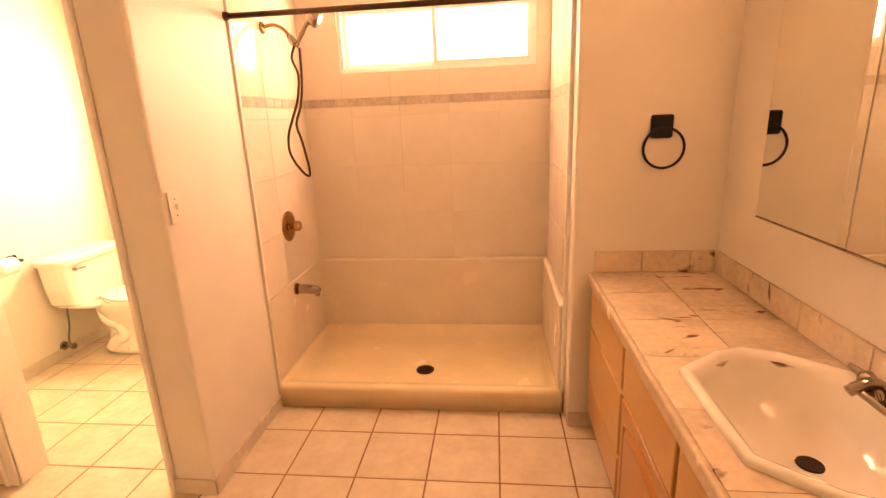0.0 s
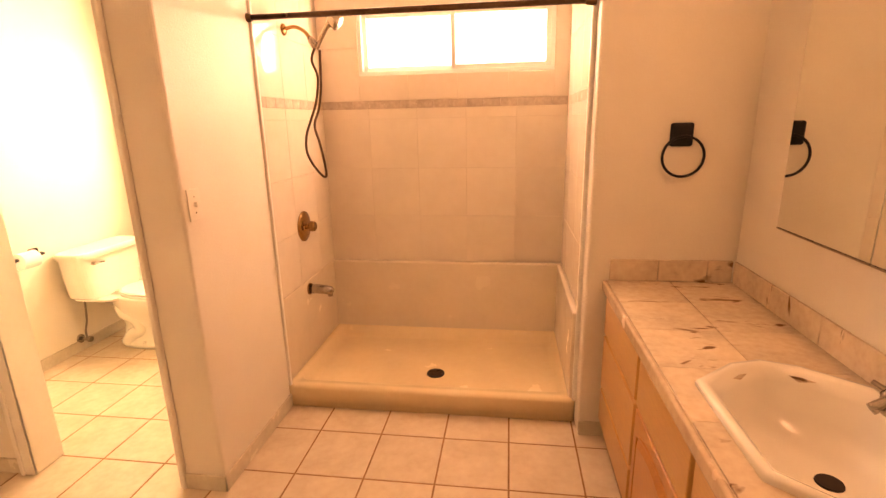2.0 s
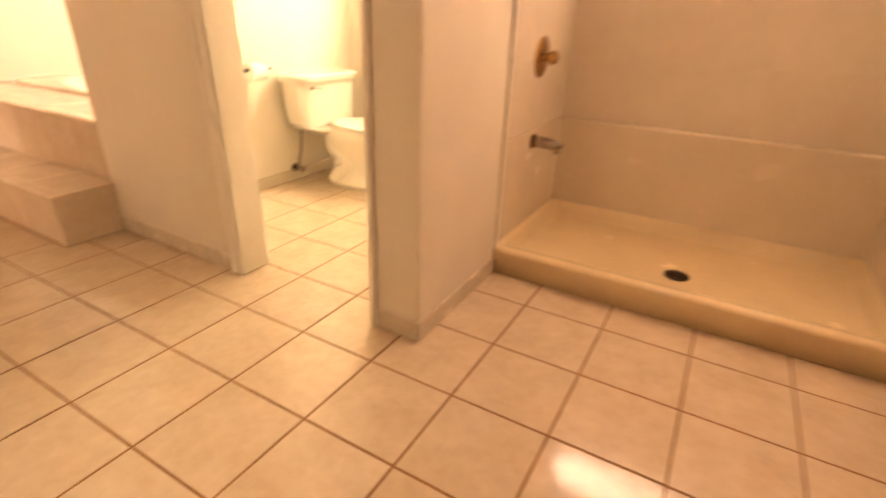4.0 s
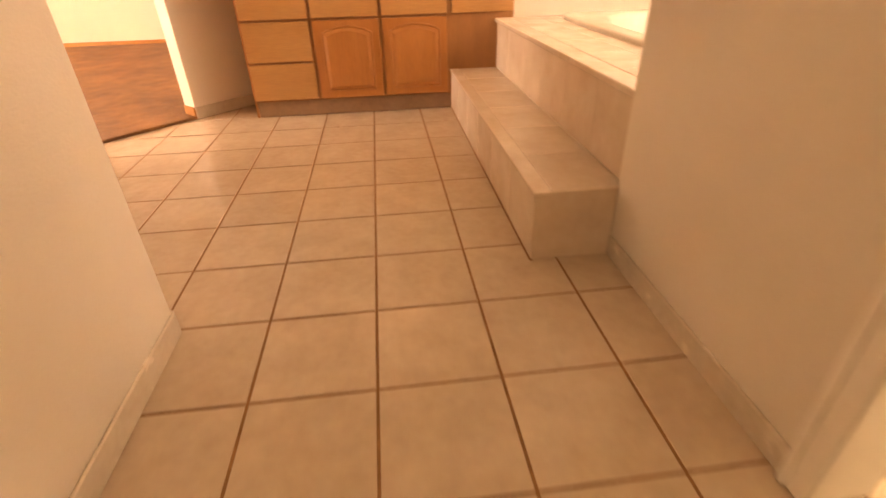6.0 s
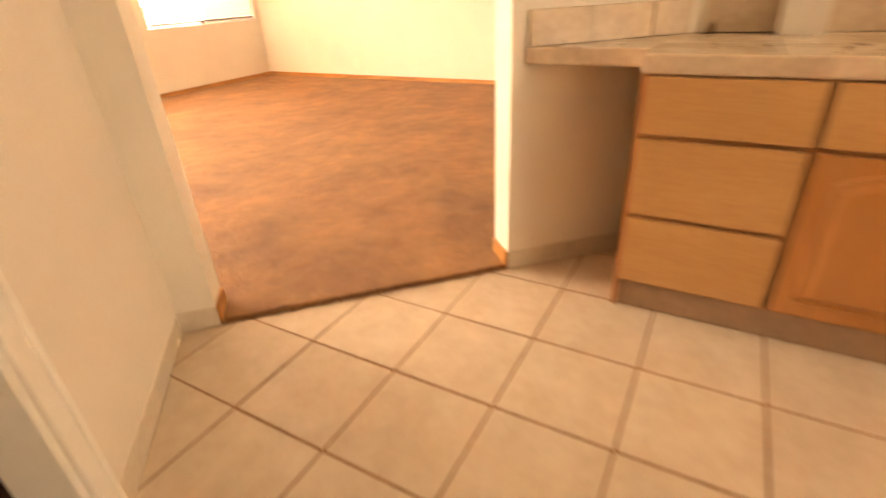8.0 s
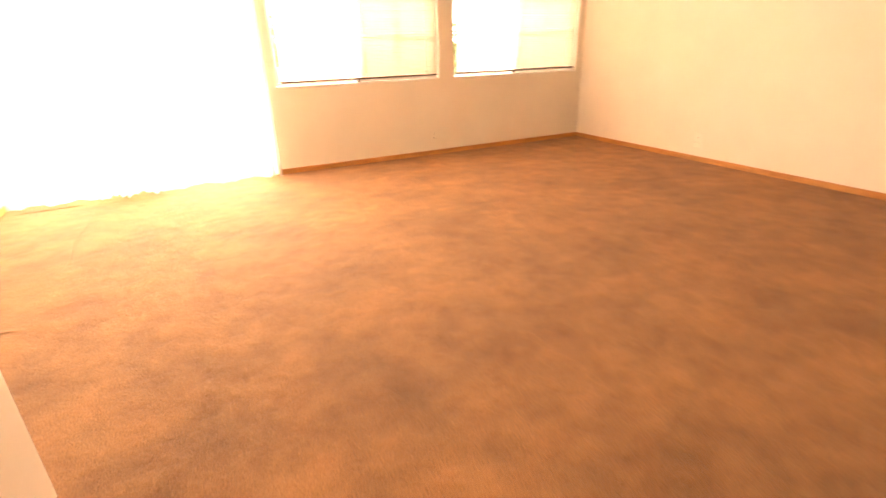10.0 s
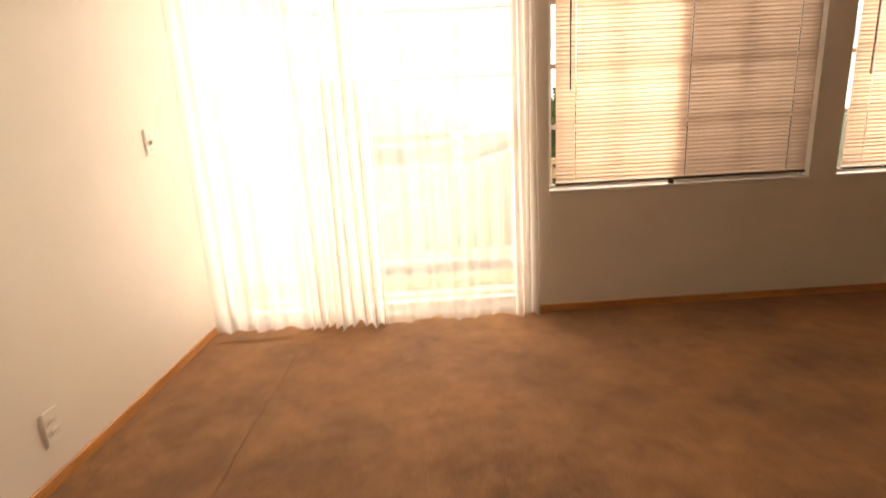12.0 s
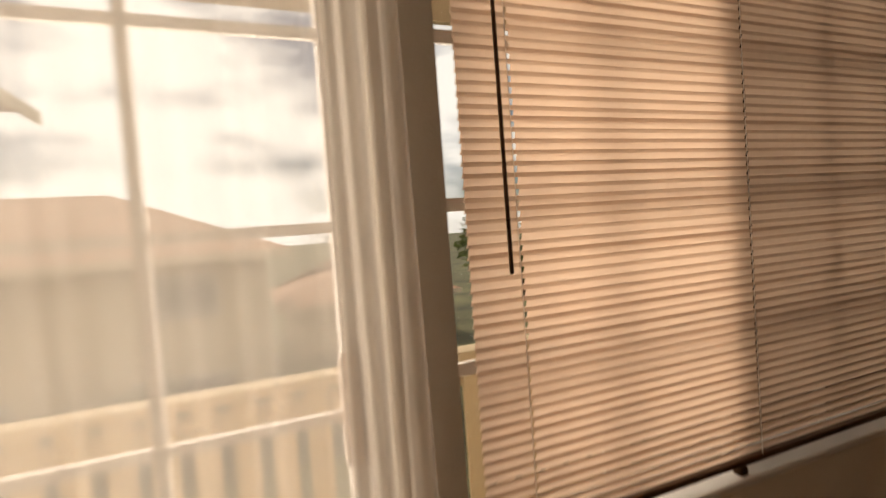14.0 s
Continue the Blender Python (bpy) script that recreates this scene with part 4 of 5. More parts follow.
def fill_bar(x, out, y0, y1, z, watts):
    """A vanity light bar with round bulbs, unseen, added to brighten the room round it."""
    root = thing("unseen_light_bar", (x, (y0 + y1) / 2, z), "unseen chrome light bar with round warm bulbs, added as fill", "wall lamp")
    part("bar", box(bmesh.new(), (min(x, x + out * 0.03), y0, z - 0.05), (max(x, x + out * 0.03), y1, z + 0.05), 0.006, 2), CHROME, root)
    n = 4
    for k in range(n):
        yy = y0 + (y1 - y0) * (k + 0.5) / n
        s = part("socket", tube(bmesh.new(), [(x + out * 0.03, yy, z), (x + out * 0.05, yy, z)], 0.02, 14), CHROME, root)
        bm = bmesh.new()
        bmesh.ops.create_uvsphere(bm, u_segments=16, v_segments=10, radius=0.045, matrix=Matrix.Translation((x + out * 0.09, yy, z)))
        part("bulb", bm, BULB, s, "glowing round bulb of the added bar", smooth=True)
    # warm fill lamp in front of the added bar
    window_light("vanity_fill", (x + out * 0.15, (y0 + y1) / 2, z), (x + out * 1.2, (y0 + y1) / 2, z - 0.9), y1 - y0, 0.09, watts, (1.0, 0.58, 0.37))


fill_bar(3.73, -1, -0.1, 0.7, 2.12, 0.5)
fill_bar(-2.70, 1, -0.35, 0.45, 2.10, 0.1)
medicine_mirror()


# ---- toilet room ----
def toilet():
    cy = 2.12
    root = thing("toilet", (0.30, cy, 0), "white two-piece toilet with closed lid", "toilet")
    def tank_ring(z, k, x0=-0.115, x1=0.095):
        w = 0.268 * k
        cx = (x0 + x1) / 2
        return ring(cx, cy, z, (x1 - x0) / 2, w, 32, 5)
    part("tank", loft(bmesh.new(), [tank_ring(0.385, 0.80), tank_ring(0.40, 0.88), tank_ring(0.50, 0.95), tank_ring(0.665, 1.0)]), ENAMEL, root, smooth=False)
    part("tank_lid", loft(bmesh.new(), [tank_ring(0.666, 1.05, -0.122, 0.112), tank_ring(0.690, 1.06, -0.124, 0.116), tank_ring(0.704, 1.05, -0.122, 0.112), tank_ring(0.708, 1.0, -0.115, 0.10)]), ENAMEL, root)
    bm = bmesh.new()
    tube(bm, [(0.094, cy - 0.185, 0.630), (0.112, cy - 0.185, 0.630)], 0.011, 12)
    tube(bm, [(0.110, cy - 0.185, 0.630), (0.116, cy - 0.15, 0.628), (0.116, cy - 0.115, 0.624)], [0.007, 0.0065, 0.006], 10)
    part("flush_lever", bm, CHROME, root)
    rings = [ring(0.31, cy, 0.002, 0.235, 0.125, 36, 2.6), ring(0.31, cy, 0.03, 0.235, 0.125, 36, 2.6), ring(0.30, cy, 0.05, 0.215, 0.108, 36, 2.4), ring(0.29, cy, 0.15, 0.19, 0.098, 36, 2.2),
             ring(0.31, cy, 0.24, 0.24, 0.125, 36, 2.1), ring(0.345, cy, 0.32, 0.30, 0.165, 36, 2.1), ring(0.36, cy, 0.372, 0.315, 0.186, 36, 2.1), ring(0.36, cy, 0.388, 0.310, 0.184, 36, 2.1)]
    part("bowl", loft(bmesh.new(), rings), ENAMEL, root, smooth=True)
    for q in (-1, 1):
        bend = spline([(0.13, cy + q * 0.060, 0.335), (0.16, cy + q * 0.078, 0.25), (0.245, cy + q * 0.080, 0.20), (0.27, cy + q * 0.082, 0.13), (0.20, cy + q * 0.082, 0.09), (0.15, cy + q * 0.080, 0.03)], 6)
        part("trapway", tube(bmesh.new(), bend, 0.046, 14), ENAMEL, root, smooth=True)
    bm = loft(bmesh.new(), [ring(0.05, cy, 0.345, 0.16, 0.16, 24, 4), ring(0.05, cy, 0.372, 0.18, 0.215, 24, 4), ring(0.05, cy, 0.387, 0.18, 0.215, 24, 4)])
    part("rear_shelf", bm, ENAMEL, root)
    part("seat", loft(bmesh.new(), [ring(0.40, cy, 0.389, 0.265, 0.187, 36, 2.1), ring(0.40, cy, 0.398, 0.268, 0.189, 36, 2.1), ring(0.40, cy, 0.403, 0.26, 0.182, 36, 2.1)]), ENAMEL, root, smooth=False)
    part("lid", loft(bmesh.new(), [ring(0.395, cy, 0.4075, 0.258, 0.182, 36, 2.1), ring(0.395, cy, 0.416, 0.262, 0.185, 36, 2.1), ring(0.395, cy, 0.423, 0.245, 0.17, 36, 2.1), ring(0.395, cy, 0.425, 0.1, 0.07, 36, 2.1)]), ENAMEL, root)
    for s in (-1, 1):
        part("hinge", box(bmesh.new(), (0.125, cy + s * 0.075 - 0.02, 0.388), (0.16, cy + s * 0.075 + 0.02, 0.412), 0.006, 2), ENAMEL, root)
        part("bolt_cap", tube(bmesh.new(), [(0.30, cy + s * 0.112, 0.028), (0.30, cy + s * 0.112, 0.045), (0.30, cy + s * 0.112, 0.052)], [0.014, 0.013, 0.006], 12), ENAMEL, root)
    # supply stop and hose
    r2t = thing("supply_valve", (-0.12, 1.945, 0.08), "grey supply valve with a braided hose", "valve")
    part("escutcheon", tube(bmesh.new(), [(-0.128, 1.945, 0.085), (-0.118, 1.945, 0.085)], [0.032, 0.028], 18), CHROME, r2t)
    part("stop", tube(bmesh.new(), [(-0.12, 1.945, 0.085), (-0.06, 1.945, 0.085)], [0.011, 0.013], 12), CHROME, r2t)
    part("handle", tube(bmesh.new(), [(-0.06, 1.945, 0.085), (-0.045, 1.945, 0.085)], [0.022, 0.020], 10), CHROME, r2t)
    part("hose", tube(bmesh.new(), spline([(-0.075, 1.945, 0.09), (-0.074, 1.945, 0.15), (-0.055, 1.95, 0.22), (-0.06, 1.965, 0.30), (-0.055, 1.97, 0.39)]), 0.0065, 10), HOSE, r2t, smooth=True)


toilet()


def paper_holder():
    root = thing("toilet_paper_holder", (-0.10, 1.64, 0.75), "black paper holder with a white roll", "paper holder")
    part("wall_mount", box(bmesh.new(), (-0.1295, 1.725, 0.715), (-0.108, 1.785, 0.775), 0.008, 2), BLACK, root)
    part("arm", tube(bmesh.new(), spline([(-0.112, 1.755, 0.745), (-0.06, 1.755, 0.748), (-0.04, 1.745, 0.748), (-0.04, 1.70, 0.748), (-0.04, 1.57, 0.748)], 5), 0.009, 10), BLACK, root, smooth=True)
    part("arm_tip", tube(bmesh.new(), [(-0.04, 1.57, 0.748), (-0.04, 1.562, 0.748)], 0.012, 12), BLACK, root)
    bm = bmesh.new()
    tube(bm, [(-0.04, 1.585, 0.735), (-0.04, 1.69, 0.735)], 0.05, 28)
    part("paper_roll", bm, PAPER, root, "white paper roll", smooth=False)


paper_holder()


# ---- tub with its tiled deck and step ----
def tub():
    deck = thing("tub_deck", (-1.2, 0.9, 0), "cream marble tiled tub deck with a tiled step", "tub deck", kind="structure")
    x0, x1 = -2.17, -0.205
    H, S = 0.545, 0.250
    part("step_core", boxes(((x0, 0.535, -0.003), (x1, 0.84, S - 0.006))), WALL_GROUT, deck)
    part("deck_core", boxes(((x0, 0.835, -0.003), (-0.216, 1.20, H - 0.006)), ((x0, 1.2, -0.003), (-2.05, 2.59, H - 0.006)), ((-0.40, 1.2, -0.003), (-0.216, 2.59, H - 0.006)), ((-2.05, 2.35, -0.003), (-0.4, 2.59, H - 0.006))), WALL_GROUT, deck)
    L = x1 - x0
    k = 6
    for i in range(k):
        a, b = x1 - L * i / k, x1 - L * (i + 1) / k
        j = 0.0012
        part("tile", box(bmesh.new(), (b + j, 0.526, 0.006), (a - j, 0.5345, S - 0.001), 0.0015, 1), STEP_TILE, deck)
        part("tile", box(bmesh.new(), (b + j, 0.5830, S - 0.0055), (a - j, 0.8255, S + 0.002), 0.0025, 1), STEP_TILE, deck)
        part("tile", box(bmesh.new(), (b + j, 0.826, S + 0.003), (a - j, 0.8345, H - 0.012), 0.0015, 1), STEP_TILE, deck)
        part("tile", box(bmesh.new(), (b + j, 0.905, H - 0.0055), (a - j, 1.08, H + 0.002), 0.0015, 1), STEP_TILE, deck)
        part("tile", box(bmesh.new(), (b + j, 1.0825, H - 0.0055), (a - j, 1.2, H + 0.002), 0.0015, 1), STEP_TILE, deck)
    for j in range(4):
        for xa, xb in ((x0, -2.05), (-0.40, -0.216)):
            part("tile", box(bmesh.new(), (xa, 1.203 + 0.345 * j, H - 0.0055), (xb, 1.545 + 0.345 * j, H + 0.002), 0.0015, 1), STEP_TILE, deck)
    part("nosing", box(bmesh.new(), (x0, 0.810, H - 0.022), (-0.214, 0.9025, H + 0.003), 0.006, 3), STEP_TILE, deck, "rounded deck edge")
    part("grout_line", boxes(((x0, 0.5225, 0.0), (x1 + 0.01, 0.5345, 0.005))), GROUT, deck, "brown grout line along the floor")
    # the step's end
    part("tile", box(bmesh.new(), (x1 + 0.0005, 0.527, 0.001), (x1 + 0.008, 0.80, S + 0.001), 0.0015, 1), STEP_TILE, deck)
    part("nosing", box(bmesh.new(), (x0, 0.521, S - 0.012), (x1 + 0.010, 0.582, S + 0.003), 0.005, 3), STEP_TILE, deck, "rounded step edge")
    root = thing("bathtub", (-1.22, 1.78, H), "cream acrylic drop-in bathtub with a rolled rim", "bathtub")
    c = (-1.225, 1.775)
    rx, ry = 0.86, 0.60
    def rg(z, a, b, p=5.0):
        return ring(c[0], c[1], z, a, b, 64, p)
    oval = lambda z, a, b: ring(c[0], c[1], z, a, b, 64, 2.6)
    rings = [rg(H + 0.002, rx, ry, 9), rg(H + 0.016, rx, ry, 9), rg(H + 0.026, rx - 0.008, ry - 0.008, 9), rg(H + 0.028, rx - 0.03, ry - 0.03, 8), oval(H + 0.026, rx - 0.10, ry - 0.10),
             oval(H + 0.014, rx - 0.125, ry - 0.125), oval(H - 0.10, rx - 0.16, ry - 0.16), oval(H - 0.36, rx - 0.27, ry - 0.22), oval(H - 0.42, rx - 0.36, ry - 0.30)]
    part("shell", loft(bmesh.new(), rings, close_first=False), TUB, root, smooth=True)
    part("drain", tube(bmesh.new(), [(-0.75, 1.775, H - 0.419), (-0.75, 1.775, H - 0.414)], 0.03, 18), CHROME, root)


tub()


# ---- bedroom ----
slider_window("window_4", -4.029, -2.566, -6.20, 0.706, 2.059, 0.07, WINDOW_GLASS, "white sliding bedroom window with grids", 1, 1, True, 3)
slider_window("window_5", -5.659, -4.186, -6.20, 0.706, 2.059, 0.07, WINDOW_GLASS, "white sliding bedroom window with grids", 1, 1, True, 3)
for x0, x1 in ((-4.029, -2.566), (-5.659, -4.186)):
    tagged(link("window_sill", boxes(((x0 + 0.001, -6.163, 0.706), (x1 - 0.001, -6.108, 0.722), 0.004, 2)), VINYL), "white window sill", "sill", kind="structure")


def blind(x0, x1):
    root = thing("mini_blind", ((x0 + x1) / 2, -6.13, 0.73), "closed beige mini blind in the window", "blind", "bedroom blinds")
    y = -6.135
    part("head_rail", box(bmesh.new(), (x0, y - 0.013, 2.025), (x1, y + 0.013, 2.055), 0.003, 1), SLAT, root)
    part("bottom_rail", box(bmesh.new(), (x0, y - 0.011, 0.742), (x1, y + 0.011, 0.757), 0.004, 2), BRONZE, root, "dark brown bottom rail")
    cords = (x1 - 0.11, (x0 + x1) / 2 - 0.02, x0 + 0.11)
    tilt = radians(71)
    dy, dz = 0.0147 * math.cos(tilt), 0.0147 * math.sin(tilt)
    prof = [(-dy, -dz), (-dy * 0.4 + 0.003, -dz * 0.4), (dy * 0.4 + 0.003, dz * 0.4), (dy, dz)]
    bm = bmesh.new()
    stops = sorted([x0 + 0.002, x1 - 0.002] + [c + d for c in cords for d in (-0.0028, 0.0028)])
    rows = [[bm.verts.new((x, p, q)) for p, q in prof] for x in stops]
    for k, (ra, rb) in enumerate(zip(rows, rows[1:])):
        for i in range(3):
            if not (k % 2 == 1 and i == 1):  # the cord's slot
                bm.faces.new((ra[i], rb[i], rb[i + 1], ra[i + 1]))
    first = part("slat", bm, SLAT, root)
    rnd = random.Random(round(x0 * 100))
    z, o = 0.772, first
    while z < 2.02:
        low = max(0.0, 1 - (z - 0.772) / 0.16)
        o.location = (0, y, z)
        o.rotation_euler = (radians(-10 * low * rnd.random()), radians(rnd.uniform(-0.03, 0.03)), 0)
        z += 0.0208
        if z < 2.02:
            o = first.copy()
            scene.collection.objects.link(o)
    for x in cords:
        bm = bmesh.new()
        tube(bm, [(x + 0.006, y + 0.008, 0.75), (x + 0.006, y + 0.008, 2.03)], 0.0008, 5)
        tube(bm, [(x + 0.006, y - 0.010, 0.75), (x + 0.006, y - 0.010, 2.03)], 0.0008, 5)
        part("ladder_cord", bm, VINYL, root)
    part("wand", tube(bmesh.new(), [(x1 - 0.074, y + 0.022, 2.03), (x1 - 0.074, y + 0.026, 1.248)], 0.004, 8), BRONZE, root, "brown tilt wand")
    part("hold_down", box(bmesh.new(), ((x0 + x1) / 2 + 0.042, y - 0.01, 0.722), ((x0 + x1) / 2 + 0.066, y + 0.014, 0.742), 0.003, 1), BRONZE, root)


blind(-4.018, -2.607)
blind(-5.648, -4.226)


def glass_door():
    root = thing("door_1", (-1.56, -6.24, 0), "white sliding glass door with grids", "sliding door", kind="structure")
    x0, x1, y, z0, z1 = -2.446, -0.638, -6.235, 0.0, 2.056
    f = 0.045
    part("door_frame", boxes(((x0, y - 0.06, z0), (x1, y + 0.06, z0 + 0.03), 0.004), ((x0, y - 0.06, z1 - f), (x1, y + 0.06, z1), 0.004), ((x0, y - 0.06, z0), (x0 + 0.03, y + 0.06, z1), 0.004), ((x1 - 0.03, y - 0.06, z0), (x1, y + 0.06, z1), 0.004)), VINYL, root)
    xm = -1.565
    for a, b, dy in ((x0 + 0.003, xm + 0.125, -0.005), (xm + 0.062, x1 - 0.003, 0.03)):
        s, yc = 0.055, y + dy
        p = part("panel", boxes(((a, yc - 0.015, 0.03), (a + s, yc + 0.015, z1 - f), 0.003), ((b - s, yc - 0.015, 0.03), (b, yc + 0.015, z1 - f), 0.003), ((a + s, yc - 0.015, 0.03), (b - s, yc + 0.015, 0.03 + s), 0.003), ((a + s, yc - 0.015, z1 - f - s), (b - s, yc + 0.015, z1 - f), 0.003)), VINYL, root)
        g = part("pane", boxes(((a + s, yc - 0.003, 0.03 + s), (b - s, yc + 0.003, z1 - f - s))), WINDOW_GLASS, p)
        g.visible_shadow = False
        for i in (1, 2):
            xx = a + s + (b - a - 2 * s) * i / 3
            part("muntin", boxes(((xx - 0.010, yc - 0.006, 0.03 + s), (xx + 0.010, yc + 0.006, z1 - f - s))), VINYL, p)
        for zz in (0.32, 0.665, 1.01, 1.355, 1.70):
            part("muntin", boxes(((a + s, yc - 0.0055, zz - 0.010), (b - s, yc + 0.0055, zz + 0.010))), VINYL, p)
    part("pull_handle", box(bmesh.new(), (x0 + 0.036, y + 0.010, 0.93), (x0 + 0.068, y + 0.040, 1.13), 0.008, 2), MARBLE_EDGE, root, "tan pull handle")


glass_door()


def curtain(x0, x1, y, folds, depth, material, label, z0=0.025, z1=2.14, seed=1):
    """A hanging sheer with uneven folds."""
    rnd = random.Random(seed)
    root = thing("curtain", ((x0 + x1) / 2, y, z0), label, "curtain", "slider curtains")
    n = folds * 12
    ph = [rnd.uniform(0, 6.28) for _ in range(4)]
    bm = bmesh.new()
    rows = []
    for zi in range(13):
        t = zi / 12
        z = z0 + (z1 - z0) * t
        row = []
        for i in range(n + 1):
            u = i / n
            w = math.sin(2 * math.pi * folds * u + 0.9 * math.sin(5 * u + ph[0])) + 0.45 * math.sin(2 * math.pi * folds * 0.37 * u + ph[1] + 0.8 * (1 - t)) + 0.25 * math.sin(2 * math.pi * folds * 1.9 * u + ph[2])
            xx = x0 + (x1 - x0) * u + 0.012 * math.sin(3 * t + 9 * u + ph[3]) * (1 - t)
            row.append(bm.verts.new((xx, y + depth * w * (0.75 + 0.25 * (1 - t)), z + (0.012 * math.sin(14 * u + ph[3]) if zi == 0 else 0))))
        rows.append(row)
    for a, b in zip(rows, rows[1:]):
        for i in range(n):
            bm.faces.new((a[i], a[i + 1], b[i + 1], b[i]))
    part("cloth", bm, material, root, smooth=True)
    return root


curtain(-1.24, -0.650, -6.065, 6, 0.016, SHEER_MID, "spread white sheer curtain over the glass door", seed=3)
curtain(-1.62, -1.20, -6.055, 8, 0.034, SHEER, "bunched white sheer curtain over the glass door", seed=11)
curtain(-2.375, -1.55, -6.075, 8, 0.013, SHEER_THIN, "thin drawn white sheer curtain", seed=5)
curtain(-2.485, -2.37, -6.06, 4, 0.014, SHEER_MID, "narrow gathered white sheer curtain", seed=8)
root = thing("curtain_rod", (-1.6, -6.06, 2.14), "white curtain rod above the glass door", "curtain rod")
part("rod", tube(bmesh.new(), [(-2.58, -6.06, 2.145), (-0.66, -6.06, 2.145)], 0.010, 12), VINYL, root, smooth=True)
for x in (-2.56, -0.68):
    part("bracket", box(bmesh.new(), (x - 0.01, -6.109, 2.13), (x + 0.01, -6.055, 2.16), 0.003, 1), VINYL, root)

IV = "ivory plate on the bedroom wall"
switch_plate("wall_switch", (-0.6345, -5.762, 1.093), (-1, 0, 0), 0.072, 0.118, "ivory light switch beside the curtain")
switch_plate("wall_outlet", (-0.6345, -4.879, 0.212), (-1, 0, 0), 0.072, 0.118, IV, outlet=True)
switch_plate("wall_outlet", (-0.6345, -4.576, 0.222), (-1, 0, 0), 0.072, 0.118, IV, outlet=True)
switch_plate("wall_outlet", (-3.95, -6.1095, 0.195), (0, 1, 0), 0.072, 0.118, IV, outlet=True)
switch_plate("wall_outlet", (-5.7395, -4.59, 0.192), (1, 0, 0), 0.072, 0.118, IV, outlet=True)

# ---- outdoors ----
tagged(link("ground", boxes(((-400, -800, -3.2), (400, 300, -3.0))), GROUND), "dry lawn and ground below the balcony", "ground", kind="structure")
tagged(link("balcony_floor", boxes(((-4.2, -7.36, -0.32), (1.5, -6.28, -0.19))), DECK), "pale coated balcony floor", "balcony", kind="structure")
tagged(link("exterior_wall", boxes(((-8, -6.29, -3.0), (-5.9, -6.2, 2.6)), ((-5.9, -6.29, -3.0), (4, -6.285, -0.1)), ((-0.5, -6.29, -0.1), (4, -6.2, 2.6))), STUCCO), "tan stucco outer wall", "wall", kind="structure")
tagged(link("roof_overhang", boxes(((-8.5, -7.55, 2.50), (4.5, -6.2, 2.56)), ((-8.5, -7.58, 2.345), (4.5, -7.54, 2.62))), FASCIA), "painted roof overhang above the balcony", "roof", kind="structure")


def railing():
    root = thing("balcony_railing", (-1.5, -7.25, -0.19), "tan painted wooden balcony railing with wide boards", "railing")
    part("top_rail", box(bmesh.new(), (-3.9, -7.31, 0.785), (1.3, -7.20, 0.825), 0.006, 2), RAIL, root)
    part("bottom_rail", box(bmesh.new(), (-3.9, -7.30, 0.07), (1.3, -7.20, 0.13), 0.004, 1), RAIL, root)
    part("upper_rail", box(bmesh.new(), (-3.9, -7.275, 0.67), (1.3, -7.24, 0.75), 0.004, 1), RAIL, root)
    for x in (-3.85, -2.62, -1.1, 0.4):
        part("post", box(bmesh.new(), (x - 0.045, -7.30, -0.19), (x + 0.045, -7.21, 0.785), 0.005, 1), RAIL, root)
    x = -3.72
    while x < 1.25:
        if min(abs(x - p) for p in (-3.85, -2.62, -1.1, 0.4)) > 0.09:
            part("board", box(bmesh.new(), (x - 0.042, -7.235, 0.128), (x + 0.042, -7.215, 0.785), 0.003, 1), RAIL, root)
        x += 0.128
    part("kick_board", box(bmesh.new(), (-3.9, -7.345, -0.19), (1.3, -7.32, -0.075), 0.004, 1), RAIL, root)


railing()


def house(name, x0, x1, y0, y1, zb, eave, ridge, label, windows=(), over=0.6):
    """A neighbour's house with a hip roof; windows (x0, x1, z0, z1) on the wall that faces us."""
    root = thing(name, ((x0 + x1) / 2, (y0 + y1) / 2, zb), label, "house")
    part("wall", boxes(((x0, y0, zb), (x1, y1, eave))), STUCCO, root)
    bm = bmesh.new()
    o = over
    h = (y1 - y0) / 2 + o
    lo = [(x0 - o, y0 - o, eave), (x1 + o, y0 - o, eave), (x1 + o, y1 + o, eave), (x0 - o, y1 + o, eave)]
    r = [(x0 - o + h, (y0 + y1) / 2, ridge), (x1 + o - h, (y0 + y1) / 2, ridge)]
    vs = [bm.verts.new(p) for p in lo + r]
    for f in ((0, 1, 5, 4), (2, 3, 4, 5), (1, 2, 5), (3, 0, 4), (3, 2, 1, 0)):
        bm.faces.new([vs[i] for i in f])
    part("roof", bm, ROOF, root, "brown shingle hip roof")
    part("fascia", boxes(((x0 - o, y1 + o - 0.03, eave - 0.18), (x1 + o, y1 + o, eave - 0.002)), ((x0 - o, y0 - o, eave - 0.18), (x0 - o + 0.03, y1 + o - 0.03, eave - 0.002)), ((x1 + o - 0.03, y0 - o, eave - 0.18), (x1 + o, y1 + o - 0.03, eave - 0.002))), FASCIA, root)
    for a, b, za, zb2 in windows:
        w = part("window", boxes(((a, y1 - 0.02, za), (b, y1 + 0.015, zb2))), GLASS_DARK, root)
        c = (a + b) / 2
        part("frame", boxes(((a - 0.05, y1, za - 0.05), (b + 0.05, y1 + 0.04, za)), ((a - 0.05, y1, zb2), (b + 0.05, y1 + 0.04, zb2 + 0.05)), ((a - 0.05, y1, za), (a, y1 + 0.04, zb2)), ((b, y1, za), (b + 0.05, y1 + 0.04, zb2)), ((c - 0.025, y1, za), (c + 0.025, y1 + 0.04, zb2))), VINYL, w)
    part("trim_band", boxes(((x0, y1, -1.25), (x1, y1 + 0.05, -1.08))), FASCIA, root)
    return root


